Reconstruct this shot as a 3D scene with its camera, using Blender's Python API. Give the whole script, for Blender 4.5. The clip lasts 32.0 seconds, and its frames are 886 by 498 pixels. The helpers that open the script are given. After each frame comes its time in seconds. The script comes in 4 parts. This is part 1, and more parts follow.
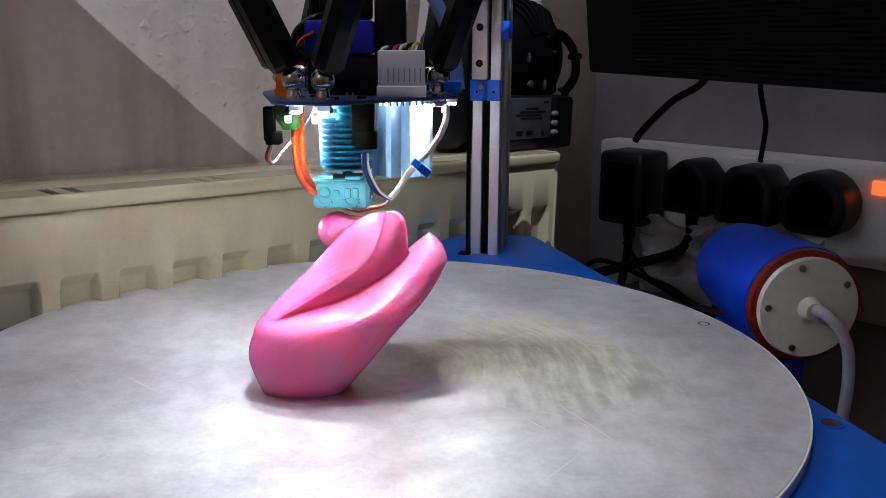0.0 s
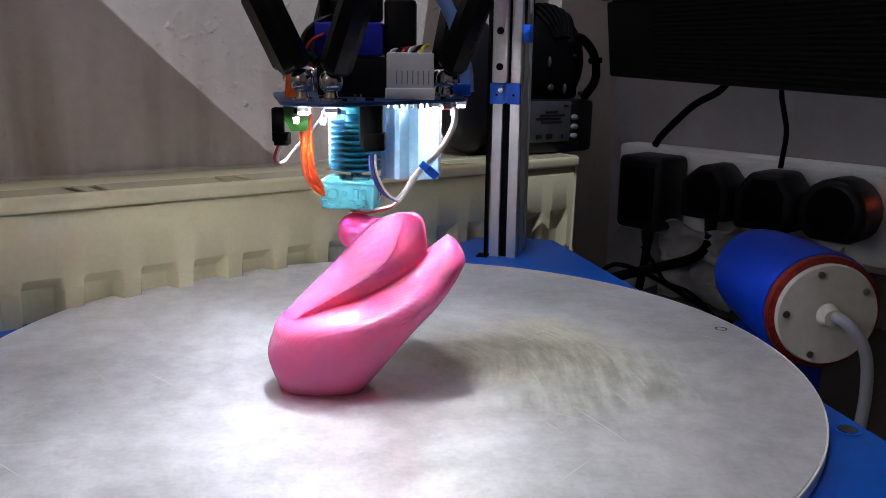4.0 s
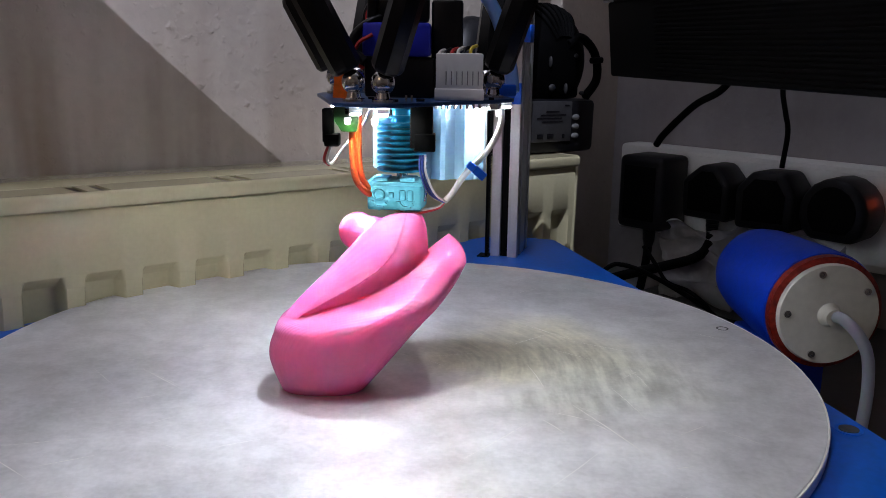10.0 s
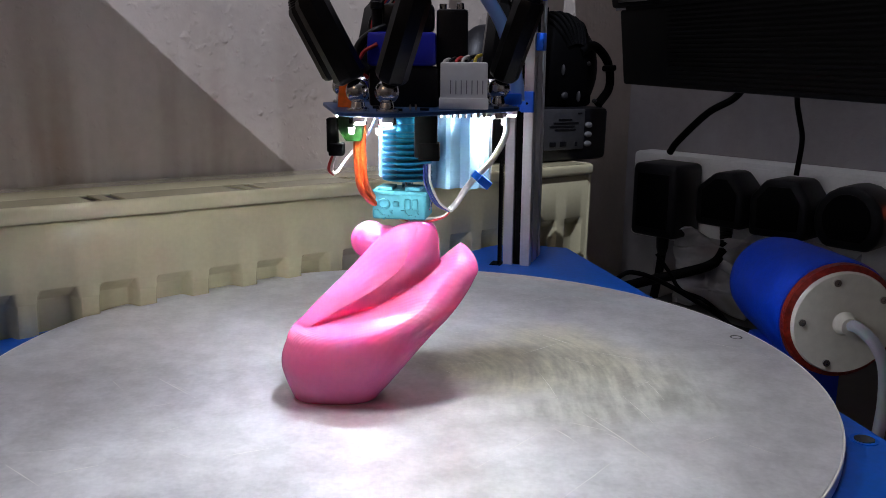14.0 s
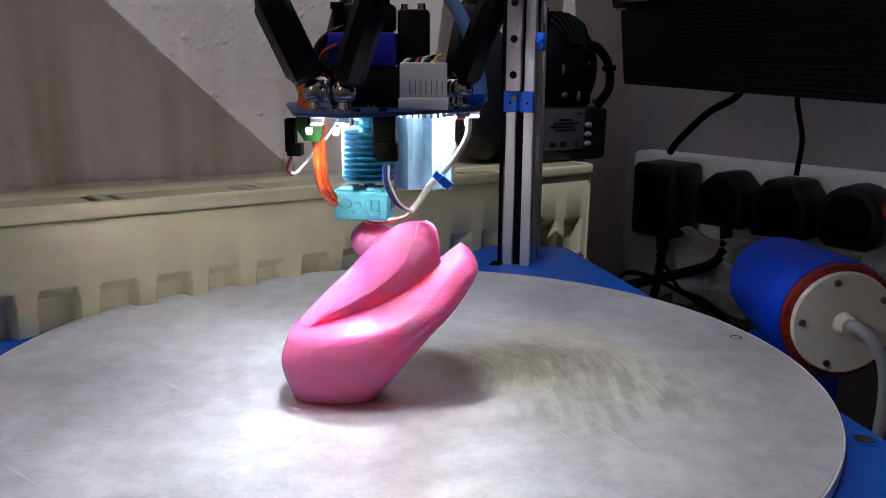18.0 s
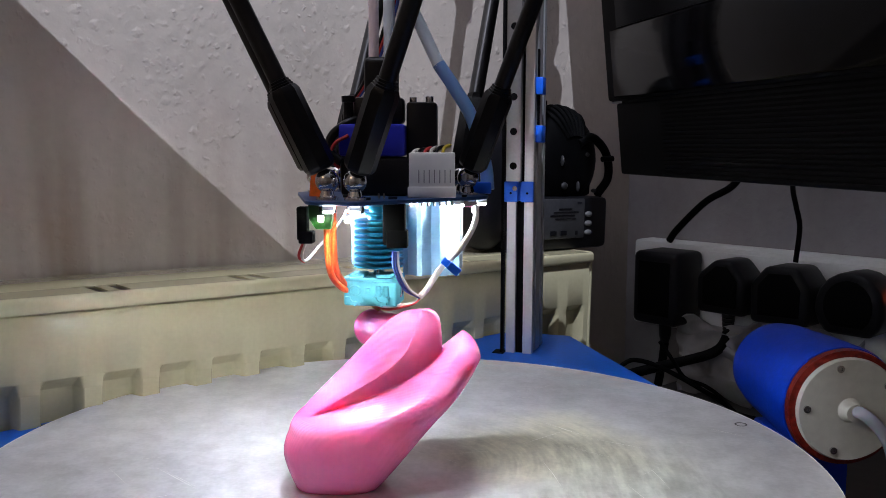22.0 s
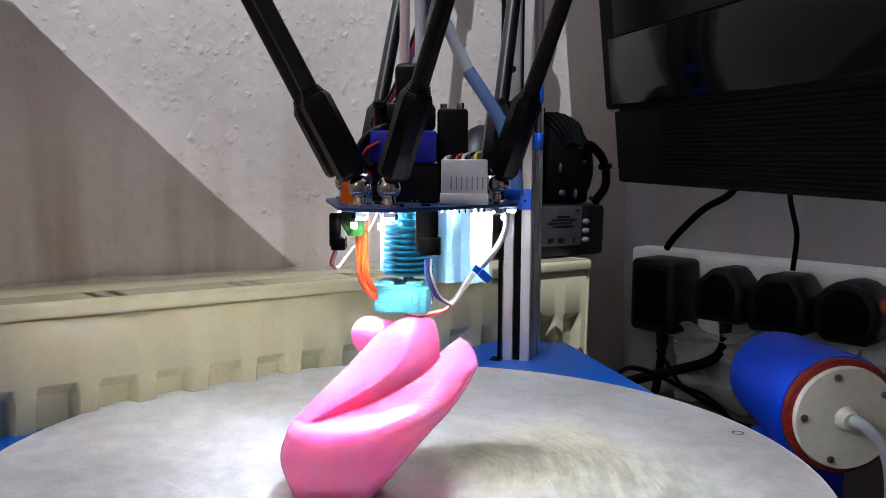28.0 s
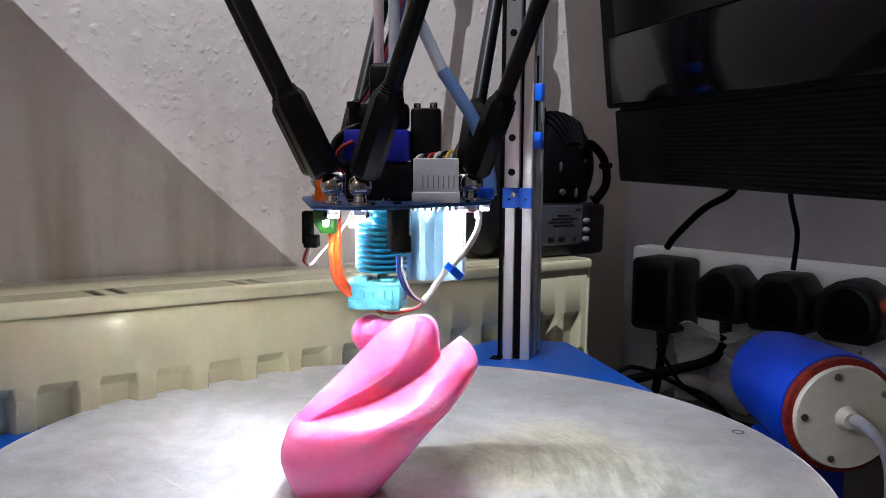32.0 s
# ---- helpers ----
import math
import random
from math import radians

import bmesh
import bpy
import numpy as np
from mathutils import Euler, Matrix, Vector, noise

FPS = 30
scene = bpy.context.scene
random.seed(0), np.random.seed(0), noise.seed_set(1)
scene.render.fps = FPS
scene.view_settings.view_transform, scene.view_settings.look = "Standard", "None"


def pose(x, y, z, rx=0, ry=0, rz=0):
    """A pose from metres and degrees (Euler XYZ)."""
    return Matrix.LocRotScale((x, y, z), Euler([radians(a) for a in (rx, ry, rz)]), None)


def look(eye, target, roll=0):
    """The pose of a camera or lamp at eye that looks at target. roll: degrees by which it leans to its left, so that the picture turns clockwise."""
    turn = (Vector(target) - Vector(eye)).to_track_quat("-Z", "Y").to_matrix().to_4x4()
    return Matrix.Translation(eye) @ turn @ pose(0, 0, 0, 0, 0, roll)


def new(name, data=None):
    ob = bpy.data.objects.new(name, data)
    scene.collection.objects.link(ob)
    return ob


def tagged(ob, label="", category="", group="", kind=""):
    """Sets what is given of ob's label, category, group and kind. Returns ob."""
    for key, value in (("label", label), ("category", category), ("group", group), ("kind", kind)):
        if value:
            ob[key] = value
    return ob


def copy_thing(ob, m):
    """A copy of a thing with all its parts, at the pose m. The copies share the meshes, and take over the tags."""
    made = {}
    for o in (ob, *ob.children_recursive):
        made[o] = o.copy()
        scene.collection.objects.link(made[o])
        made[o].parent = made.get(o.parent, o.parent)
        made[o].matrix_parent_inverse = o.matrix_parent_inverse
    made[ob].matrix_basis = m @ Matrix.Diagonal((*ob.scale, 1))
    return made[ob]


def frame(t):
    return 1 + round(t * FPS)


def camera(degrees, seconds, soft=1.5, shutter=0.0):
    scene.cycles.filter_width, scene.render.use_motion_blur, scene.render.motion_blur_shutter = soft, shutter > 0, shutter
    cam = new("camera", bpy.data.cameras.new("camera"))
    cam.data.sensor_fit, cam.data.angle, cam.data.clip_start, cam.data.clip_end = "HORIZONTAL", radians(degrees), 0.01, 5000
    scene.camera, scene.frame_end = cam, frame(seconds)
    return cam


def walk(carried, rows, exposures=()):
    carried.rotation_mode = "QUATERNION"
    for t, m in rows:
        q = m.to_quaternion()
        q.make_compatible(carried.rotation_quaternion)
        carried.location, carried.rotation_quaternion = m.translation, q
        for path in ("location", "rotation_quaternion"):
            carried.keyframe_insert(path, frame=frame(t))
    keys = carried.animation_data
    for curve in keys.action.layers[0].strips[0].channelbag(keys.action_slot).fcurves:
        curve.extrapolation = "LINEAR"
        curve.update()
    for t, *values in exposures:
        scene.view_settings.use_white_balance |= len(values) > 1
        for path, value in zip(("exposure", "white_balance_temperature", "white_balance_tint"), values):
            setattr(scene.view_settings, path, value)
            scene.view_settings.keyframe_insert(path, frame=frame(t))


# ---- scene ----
cam = camera(53.7, 32.0, soft=0.9)
# seconds, heading, tilt and lean of the camera in degrees, and its eye
TURNS = [
    (0, 1.53, -13.22, -0.28, 0.026, -0.4013, 0.1487), (0.5, 1.46, -13.16, -0.43, 0.0258, -0.4015, 0.1486), (1, 1.44, -13.12, -0.52, 0.0257, -0.4017, 0.1486), (1.5, 1.28, -13.07, -0.68, 0.0258, -0.4033, 0.1486),
    (2, 0.88, -13.05, -0.77, 0.0259, -0.4043, 0.1489), (2.5, 0.53, -13.08, -0.8, 0.0258, -0.4043, 0.1489), (3, 0.47, -13.1, -0.81, 0.0258, -0.4044, 0.149), (3.5, 0.4, -13.07, -0.78, 0.0257, -0.4044, 0.149),
    (5.5, 0.24, -13.07, -0.72, 0.0258, -0.4046, 0.1489), (11, 0.24, -13.07, -0.72, 0.0258, -0.4046, 0.1489), (11.5, 0.15, -13.08, -0.65, 0.0262, -0.4045, 0.1492), (12, -0.13, -12.94, -0.62, 0.0267, -0.4044, 0.1495),
    (12.5, -0.38, -12.78, -0.57, 0.0267, -0.4045, 0.1495), (13, -0.62, -12.6, -0.55, 0.0268, -0.4045, 0.1496), (13.5, -0.68, -12.58, -0.47, 0.0266, -0.4046, 0.1494), (18.5, -0.68, -12.58, -0.47, 0.0266, -0.4046, 0.1494),
    (19, -0.61, -12.56, -0.46, 0.0263, -0.4043, 0.1491), (19.5, -0.62, -12.59, -0.38, 0.0262, -0.4041, 0.1489), (20, -0.71, -12.58, -0.22, 0.0266, -0.4045, 0.1493), (20.5, -0.78, -12.53, -0.1, 0.027, -0.4054, 0.1495),
    (21, -0.83, -12.21, -0.17, 0.027, -0.4068, 0.1493), (21.5, -0.88, -8.87, -0.18, 0.0271, -0.4087, 0.1495), (22, -0.9, -6.72, -0.09, 0.027, -0.4097, 0.1495), (22.5, -0.85, -6.58, -0.11, 0.027, -0.4097, 0.1495),
    (23, -0.8, -6.51, -0.17, 0.027, -0.4097, 0.1495), (23.5, -0.72, -6.43, -0.32, 0.027, -0.4097, 0.1496), (25.5, -0.72, -6.43, -0.32, 0.027, -0.4097, 0.1496), (27.5, -0.73, -6.29, -0.32, 0.027, -0.4097, 0.1498),
    (28, -0.74, -6.29, -0.34, 0.027, -0.4097, 0.1498), (28.5, -0.73, -6.33, -0.32, 0.027, -0.4097, 0.1498), (29, -0.76, -6.34, -0.39, 0.0269, -0.4097, 0.1497), (30, -0.76, -6.34, -0.39, 0.0269, -0.4097, 0.1497),
    (30.5, -0.75, -6.35, -0.43, 0.0268, -0.4097, 0.1496), (32, -0.75, -6.35, -0.43, 0.0268, -0.4097, 0.1496),
]


def gaze(heading, tilt, lean, eye):
    a, b = radians(heading), radians(tilt)
    way = Vector((math.sin(a) * math.cos(b), math.cos(a) * math.cos(b), math.sin(b)))
    return look(eye, Vector(eye) + way, -lean)


walk(cam, [(t, gaze(h, p, r, (x, y, z))) for t, h, p, r, x, y, z in TURNS], exposures=[(0.0, 0.14, 6300, 14), (3.5, 0.10, 6300, 14), (7.0, 0.06, 6300, 14), (20.8, 0.05, 6300, 14), (22.5, 0.56, 6300, 11), (25.5, 0.58, 6300, 12), (27.5, 0.85, 6350, 10), (32.0, 0.79, 6350, 11)])

# seconds and place of the print head over the bed and its height, in millimetres
HEAD = [
    (0, -5.9, -16, 126.9), (0.5, -14.7, -16.9, 126.9), (1, -8.2, -19.9, 126.4), (1.5, -9, -20.1, 126.8), (2, -8.5, -19.4, 127), (2.5, -8.5, -16, 127.2),
    (3, -12.3, -20.6, 126.8), (3.5, -10.6, -18.4, 127.1), (5.5, -12.9, -18.9, 127), (6, -11.7, -17.6, 127.2), (6.5, -10.9, -17.6, 127.2), (7, -8.5, -16.1, 127.3),
    (7.5, -7.7, -18.6, 127.1), (8, -7.3, -18.6, 127.1), (8.5, 9.7, -19.4, 127), (9, 9.2, -19.5, 127), (9.5, 9.4, -18.1, 127.2), (10, 8.9, -19.5, 127),
    (10.5, 7.6, -18.1, 127.2), (11, 8.3, -18.1, 127.2), (11.5, 8.2, -19, 127.2), (12, 8.6, -21.1, 126.9), (12.5, 6.1, -22.6, 126.8), (13, 7.6, -22.6, 127),
    (13.5, 3.6, -21.9, 126.8), (14, 6, -20.4, 127), (14.5, 6, -21.9, 126.8), (16.5, -13.4, -20.1, 127), (17, -6.4, -19.9, 127), (17.5, -11.3, -17.4, 127.3),
    (18, -10.6, -21.4, 126.8), (18.5, -6.8, -21.4, 126.9), (19, -9.2, -17.2, 127.2), (19.5, -14, -20.8, 126.7), (20, -6.7, -20.5, 126.9), (20.5, -5.5, -19.5, 127.3),
    (21, -8.1, -17.9, 127.6), (21.5, -11.1, -22.6, 127.6), (22, -7.8, -21.5, 127.7), (22.5, -9.4, -18.9, 127.9), (23, -9.6, -20.5, 127.8), (23.5, -9.4, -20.8, 127.9),
    (24, -7.1, -20.9, 127.8), (24.5, -10.5, -20.9, 127.8), (25, -10.3, -22.6, 127.6), (25.5, -12, -21.2, 127.8), (27.5, 5.6, -23, 127.2), (28, 6.7, -23, 128),
    (28.5, 9.2, -19.8, 128), (29, 9.4, -18.9, 127.9), (29.5, 10.3, -19.8, 127.9), (30, 8.8, -20.1, 127.8), (30.5, -10.6, -21.4, 127.5), (31, -8.9, -18.5, 127.8),
    (31.5, -9.5, -22.5, 127.3), (32, -5.6, -18.1, 127.8),
]
HEAD_Z = 0.128

# ---- light ----
world = bpy.data.worlds.new("world")
scene.world = world
world.use_nodes = True
world.node_tree.nodes["Background"].inputs[0].default_value = (0.55, 0.62, 0.85, 1)
world.node_tree.nodes["Background"].inputs[1].default_value = 0.008


def area(name, eye, target, size, watts, colour):
    data = bpy.data.lights.new(name, "AREA")
    data.size, data.energy, data.color = size, watts, colour
    ob = new(name, data)
    ob.matrix_world = look(eye, target)
    return ob


area("ceiling_lamp", (-0.25, -0.35, 1.4), (-0.05, 0.0, 0.06), 0.2, 2.7, (0.85, 0.86, 1.0))
# warm fill with no real source, added to brighten wall and radiator
area("warm_fill", (-0.75, -1.0, 0.9), (-0.1, 0.2, 0.0), 0.4, 0.75, (1.0, 0.70, 0.40))


def beam(name, eye, edge_a, edge_b, inside, watts, colour, half=60.0):
    """A wide spot lamp, added unseen, whose beam ends along the line from edge_a to edge_b."""
    eye = Vector(eye)
    a, b = (Vector(edge_a) - eye).normalized(), (Vector(edge_b) - eye).normalized()
    n = a.cross(b).normalized()
    if n.dot(Vector(inside) - eye) < 0:
        n = -n
    m = (a + b).normalized()
    k = math.cos(radians(half)) / m.dot(a)
    data = bpy.data.lights.new(name, "SPOT")
    data.spot_size, data.spot_blend, data.energy, data.color, data.shadow_soft_size = radians(2 * half), 0.0, watts, colour, 0.0005
    ob = new(name, data)
    ob.matrix_world = look(eye, eye + math.sqrt(1 - k * k) * n + k * m)
    return ob


# the radiator wall runs along the heading 47.2 degrees; its frame: x along the wall, y into the wall
WALL = pose(-0.2004, 0.0616, 0.0, 0, 0, 42.8)
# unseen spot added; its cone edge draws the shadow line on the wall
beam("added_spot", (0.02, -0.5, 1.2), WALL @ Vector((0.0174, 0.083, 0.2393)), WALL @ Vector((0.2201, 0.083, 0.0582)),
     WALL @ Vector((0.5, 0.083, 0.4)), 46.0, (0.80, 0.86, 1.0))


# ---- materials ----
def material(name, colour, rough=0.5, metal=0.0, grain=0.0, size=200.0, bump=0.0, bump_size=0.0, stain=0.0, stain_size=12.0,
             spread=0.0, glow=0.0, glow_colour=None, sss=0.0, transmit=0.0, alpha=1.0, coat=0.0, specular=0.5, bump_depth=0.001):
    m = bpy.data.materials.new(name)
    m.use_nodes = True
    nodes, links = m.node_tree.nodes, m.node_tree.links
    bsdf = nodes["Principled BSDF"]
    bsdf.inputs["Base Color"].default_value = (*colour, 1)
    bsdf.inputs["Roughness"].default_value = rough
    bsdf.inputs["Metallic"].default_value = metal
    bsdf.inputs["Specular IOR Level"].default_value = specular
    bsdf.inputs["Coat Weight"].default_value = coat
    bsdf.inputs["Transmission Weight"].default_value = transmit
    bsdf.inputs["Alpha"].default_value = alpha
    if sss:
        bsdf.inputs["Subsurface Weight"].default_value = sss
        bsdf.inputs["Subsurface Radius"].default_value = (0.014, 0.005, 0.008)
        bsdf.inputs["Subsurface Scale"].default_value = 1.0
    if glow:
        bsdf.inputs["Emission Color"].default_value = (*(glow_colour or colour), 1)
        bsdf.inputs["Emission Strength"].default_value = glow
    place = nodes.new("ShaderNodeTexCoord").outputs["Object"]
    if grain or stain:
        fine, broad = nodes.new("ShaderNodeTexNoise"), nodes.new("ShaderNodeTexNoise")
        fine.inputs["Scale"].default_value, broad.inputs["Scale"].default_value = size, stain_size
        fine.inputs["Detail"].default_value, broad.inputs["Detail"].default_value = 6, 5
        links.new(place, fine.inputs["Vector"])
        links.new(place, broad.inputs["Vector"])
        total = None
        for tex, amount in ((fine, grain), (broad, stain)):
            step = nodes.new("ShaderNodeMapRange")
            step.inputs[1].default_value, step.inputs[2].default_value = 0.3, 0.7
            step.inputs[3].default_value, step.inputs[4].default_value = 1 - amount, 1 + amount
            links.new(tex.outputs["Fac"], step.inputs[0])
            if total is None:
                total = step.outputs[0]
            else:
                times = nodes.new("ShaderNodeMath")
                times.operation = "MULTIPLY"
                links.new(total, times.inputs[0])
                links.new(step.outputs[0], times.inputs[1])
                total = times.outputs[0]
        tint = nodes.new("ShaderNodeMix")
        tint.data_type, tint.blend_type = "RGBA", "MULTIPLY"
        tint.inputs["Factor"].default_value = 1.0
        tint.inputs["A"].default_value = (*colour, 1)
        links.new(total, tint.inputs["B"])
        links.new(tint.outputs["Result"], bsdf.inputs["Base Color"])
        if spread:
            rr = nodes.new("ShaderNodeMapRange")
            rr.inputs[1].default_value, rr.inputs[2].default_value = 0.3, 0.7
            rr.inputs[3].default_value, rr.inputs[4].default_value = rough - spread, rough + spread
            links.new(broad.outputs["Fac"], rr.inputs[0])
            links.new(rr.outputs[0], bsdf.inputs["Roughness"])
    if bump:
        tex = nodes.new("ShaderNodeTexNoise")
        tex.inputs["Scale"].default_value, tex.inputs["Detail"].default_value = bump_size or size, 3
        links.new(place, tex.inputs["Vector"])
        b = nodes.new("ShaderNodeBump")
        b.inputs["Strength"].default_value, b.inputs["Distance"].default_value = bump, bump_depth
        links.new(tex.outputs["Fac"], b.inputs["Height"])
        links.new(b.outputs["Normal"], bsdf.inputs["Normal"])
    return m


def layered(m, pitch, strength, depth=0.0002):
    """Adds the fine level lines of a print to a material."""
    nodes, links = m.node_tree.nodes, m.node_tree.links
    wave = nodes.new("ShaderNodeTexWave")
    wave.bands_direction = "Z"
    wave.inputs["Scale"].default_value = 0.314 / pitch
    wave.inputs["Distortion"].default_value, wave.inputs["Detail"].default_value = 0.4, 1.0
    links.new(nodes.new("ShaderNodeTexCoord").outputs["Object"], wave.inputs["Vector"])
    b = nodes.new("ShaderNodeBump")
    b.inputs["Strength"].default_value, b.inputs["Distance"].default_value = strength, depth
    links.new(wave.outputs["Fac"], b.inputs["Height"])
    links.new(b.outputs["Normal"], nodes["Principled BSDF"].inputs["Normal"])
    return m


def bed_material():
    """Worn cast plate: soft cloudy patches, a speckled grain, scrubbed arcs and a yellowish used patch."""
    m = material("milled_aluminium", (0.70, 0.70, 0.70), 0.36, 0.25)
    nodes, links = m.node_tree.nodes, m.node_tree.links
    bsdf = nodes["Principled BSDF"]
    place = nodes.new("ShaderNodeTexCoord").outputs["Object"]

    def feed(value, socket):
        if isinstance(value, (int, float)):
            socket.default_value = value
        else:
            links.new(value, socket)

    def calc(op, a, b):
        n = nodes.new("ShaderNodeMath")
        n.operation = op
        feed(a, n.inputs[0])
        feed(b, n.inputs[1])
        return n.outputs[0]

    def noise_at(scale, detail, stretch=(1, 1, 1), turn=0.0, distort=0.0, at=None, rough=0.5):
        tex = nodes.new("ShaderNodeTexNoise")
        tex.inputs["Scale"].default_value, tex.inputs["Detail"].default_value = scale, detail
        tex.inputs["Distortion"].default_value, tex.inputs["Roughness"].default_value = distort, rough
        mp = nodes.new("ShaderNodeMapping")
        mp.inputs["Rotation"].default_value = (0, 0, radians(turn))
        mp.inputs["Scale"].default_value = stretch
        links.new(at or place, mp.inputs["Vector"])
        links.new(mp.outputs["Vector"], tex.inputs["Vector"])
        return tex.outputs["Fac"]

    def ramp(value, low, high, first, last):
        n = nodes.new("ShaderNodeMapRange")
        n.interpolation_type = "SMOOTHSTEP"
        for k, v in enumerate((value, low, high, first, last)):
            feed(v, n.inputs[k])
        return n.outputs[0]

    def patch(x, y, near, far, ragged, scale):
        """1 inside a round patch with a ragged outline, 0 outside."""
        off = nodes.new("ShaderNodeVectorMath")
        off.operation = "DISTANCE"
        off.inputs[1].default_value = (x, y, 0.0)
        links.new(place, off.inputs[0])
        return ramp(calc("ADD", off.outputs["Value"], calc("MULTIPLY", calc("SUBTRACT", noise_at(scale, 5, at=place, turn=20), 0.5), ragged)), near, far, 1.0, 0.0)

    def blend(a, b, factor, kind="MIX"):
        n = nodes.new("ShaderNodeMix")
        n.data_type, n.blend_type = "RGBA", kind
        feed(factor, n.inputs["Factor"])
        for name, v in (("A", a), ("B", b)):
            if isinstance(v, tuple):
                n.inputs[name].default_value = v
            else:
                links.new(v, n.inputs[name])
        return n.outputs["Result"]

    # polar frame round the place where prints stand, for scrubbed arcs
    shift = nodes.new("ShaderNodeVectorMath")
    shift.operation = "SUBTRACT"
    shift.inputs[1].default_value = (0.0, -0.01, 0.0)
    links.new(place, shift.inputs[0])
    split = nodes.new("ShaderNodeSeparateXYZ")
    links.new(shift.outputs[0], split.inputs[0])
    length = nodes.new("ShaderNodeVectorMath")
    length.operation = "LENGTH"
    links.new(shift.outputs[0], length.inputs[0])
    joined = nodes.new("ShaderNodeCombineXYZ")
    links.new(length.outputs["Value"], joined.inputs[0])
    links.new(calc("MULTIPLY", calc("ARCTAN2", split.outputs[1], split.outputs[0]), 0.006), joined.inputs[1])

    cloud, broad = noise_at(13, 4, distort=0.3), noise_at(5, 2)
    mottle, grain = noise_at(70, 5, rough=0.65), noise_at(420, 3)
    streak = noise_at(150, 4, (1, 0.2, 1), -38, rough=0.6)
    arcs = noise_at(420, 3, at=joined.outputs[0])
    used = patch(0.070, 0.010, 0.015, 0.075, 0.10, 18)
    scored = patch(0.098, -0.025, 0.02, 0.075, 0.08, 22)
    home = patch(0.003, 0.003, 0.072, 0.082, 0.014, 16)
    # soft clouds of handling, oxide and speckle
    tone = calc("ADD", ramp(cloud, 0.32, 0.68, -0.15, 0.10), ramp(broad, 0.35, 0.65, -0.10, 0.08))
    tone = calc("ADD", tone, ramp(mottle, 0.32, 0.68, -0.11, 0.08))
    tone = calc("ADD", tone, ramp(grain, 0.3, 0.7, -0.04, 0.04))
    tone = calc("ADD", tone, calc("MULTIPLY", scored, ramp(streak, 0.35, 0.68, -0.20, 0.14)))
    tone = calc("ADD", tone, calc("MULTIPLY", used, ramp(arcs, 0.35, 0.7, -0.09, 0.07)))
    tone = calc("ADD", tone, calc("MULTIPLY", home, 0.11))
    colour = blend((0.75, 0.75, 0.77, 1), (0.75, 0.71, 0.56, 1), used)
    colour = blend(colour, (0.56, 0.58, 0.52, 1), calc("MULTIPLY", scored, 0.6))
    links.new(blend(colour, calc("ADD", tone, 0.93), 1.0, "MULTIPLY"), bsdf.inputs["Base Color"])
    bsdf.inputs["Coat Weight"].default_value, bsdf.inputs["Coat Roughness"].default_value, bsdf.inputs["Coat IOR"].default_value = 0.35, 0.29, 1.7
    rough = calc("ADD", 0.315, calc("ADD", ramp(cloud, 0.3, 0.7, 0.0, 0.14), ramp(mottle, 0.3, 0.7, -0.03, 0.05)))
    links.new(rough, bsdf.inputs["Roughness"])
    links.new(calc("ADD", 0.25, calc("MULTIPLY", home, 0.3)), bsdf.inputs["Metallic"])
    bump = nodes.new("ShaderNodeBump")
    bump.inputs["Strength"].default_value, bump.inputs["Distance"].default_value = 0.25, 0.0002
    links.new(calc("ADD", calc("MULTIPLY", cloud, 1.2), calc("ADD", calc("MULTIPLY", calc("MULTIPLY", streak, scored), 0.3), calc("MULTIPLY", grain, 0.12))), bump.inputs["Height"])
    links.new(bump.outputs["Normal"], bsdf.inputs["Normal"])
    return m


M_BED = bed_material()
M_SCRATCH_RIM = material("bare_scratch_rim_highlight", (0.9, 0.9, 0.86), 0.55)
M_PINK = layered(material("pink_filament", (1.0, 0.22, 0.46), 0.24, 0.0, 0.03, 400, 0, 0, 0.03, 30, sss=0.85, specular=0.45), 0.00045, 0.14)
M_BLUE = layered(material("blue_filament", (0.0, 0.12, 0.62), 0.45, 0.0, 0.08, 300, 0, 0, 0.1, 20), 0.0012, 0.15)
M_PUMP = layered(material("deep_blue_filament", (0.001, 0.05, 0.62), 0.45, 0.0, 0.08, 300, 0, 0, 0.1, 20), 0.0012, 0.2)
M_NAVY = material("blue_clip_plastic", (0.02, 0.03, 0.55), 0.4, 0, 0.06, 300)
M_BLACK = material("black_plastic", (0.006, 0.006, 0.008), 0.4, 0, 0.15, 300, 0.1, 900, bump_depth=0.0002, specular=0.22)
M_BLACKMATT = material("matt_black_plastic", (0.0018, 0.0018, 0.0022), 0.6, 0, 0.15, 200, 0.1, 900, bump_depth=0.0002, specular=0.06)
M_CARBON = material("carbon_tube", (0.006, 0.006, 0.007), 0.33, 0, 0.2, 500)
M_STEEL = material("polished_steel", (0.7, 0.7, 0.72), 0.16, 1.0, 0.05, 400)
M_ALU = material("anodised_aluminium", (0.6, 0.6, 0.62), 0.42, 1.0, 0.04, 600, 0, 0, 0.05, 40)
M_RAIL = material("ground_rail_steel", (0.5, 0.5, 0.5), 0.4, 1.0, 0.05, 500)
M_SINK = material("blue_anodised_fins", (0.015, 0.20, 0.34), 0.34, 0.9, 0.05, 500)
M_SOCK = material("turquoise_silicone", (0.07, 0.32, 0.40), 0.6, 0, 0.04, 400, 0.1, 900, bump_depth=0.0002)
M_PCB = material("dark_blue_board", (0.012, 0.05, 0.16), 0.4, 0, 0.1, 500)
M_WHITE = material("white_nylon", (0.88, 0.88, 0.87), 0.45, 0, 0.03, 300)
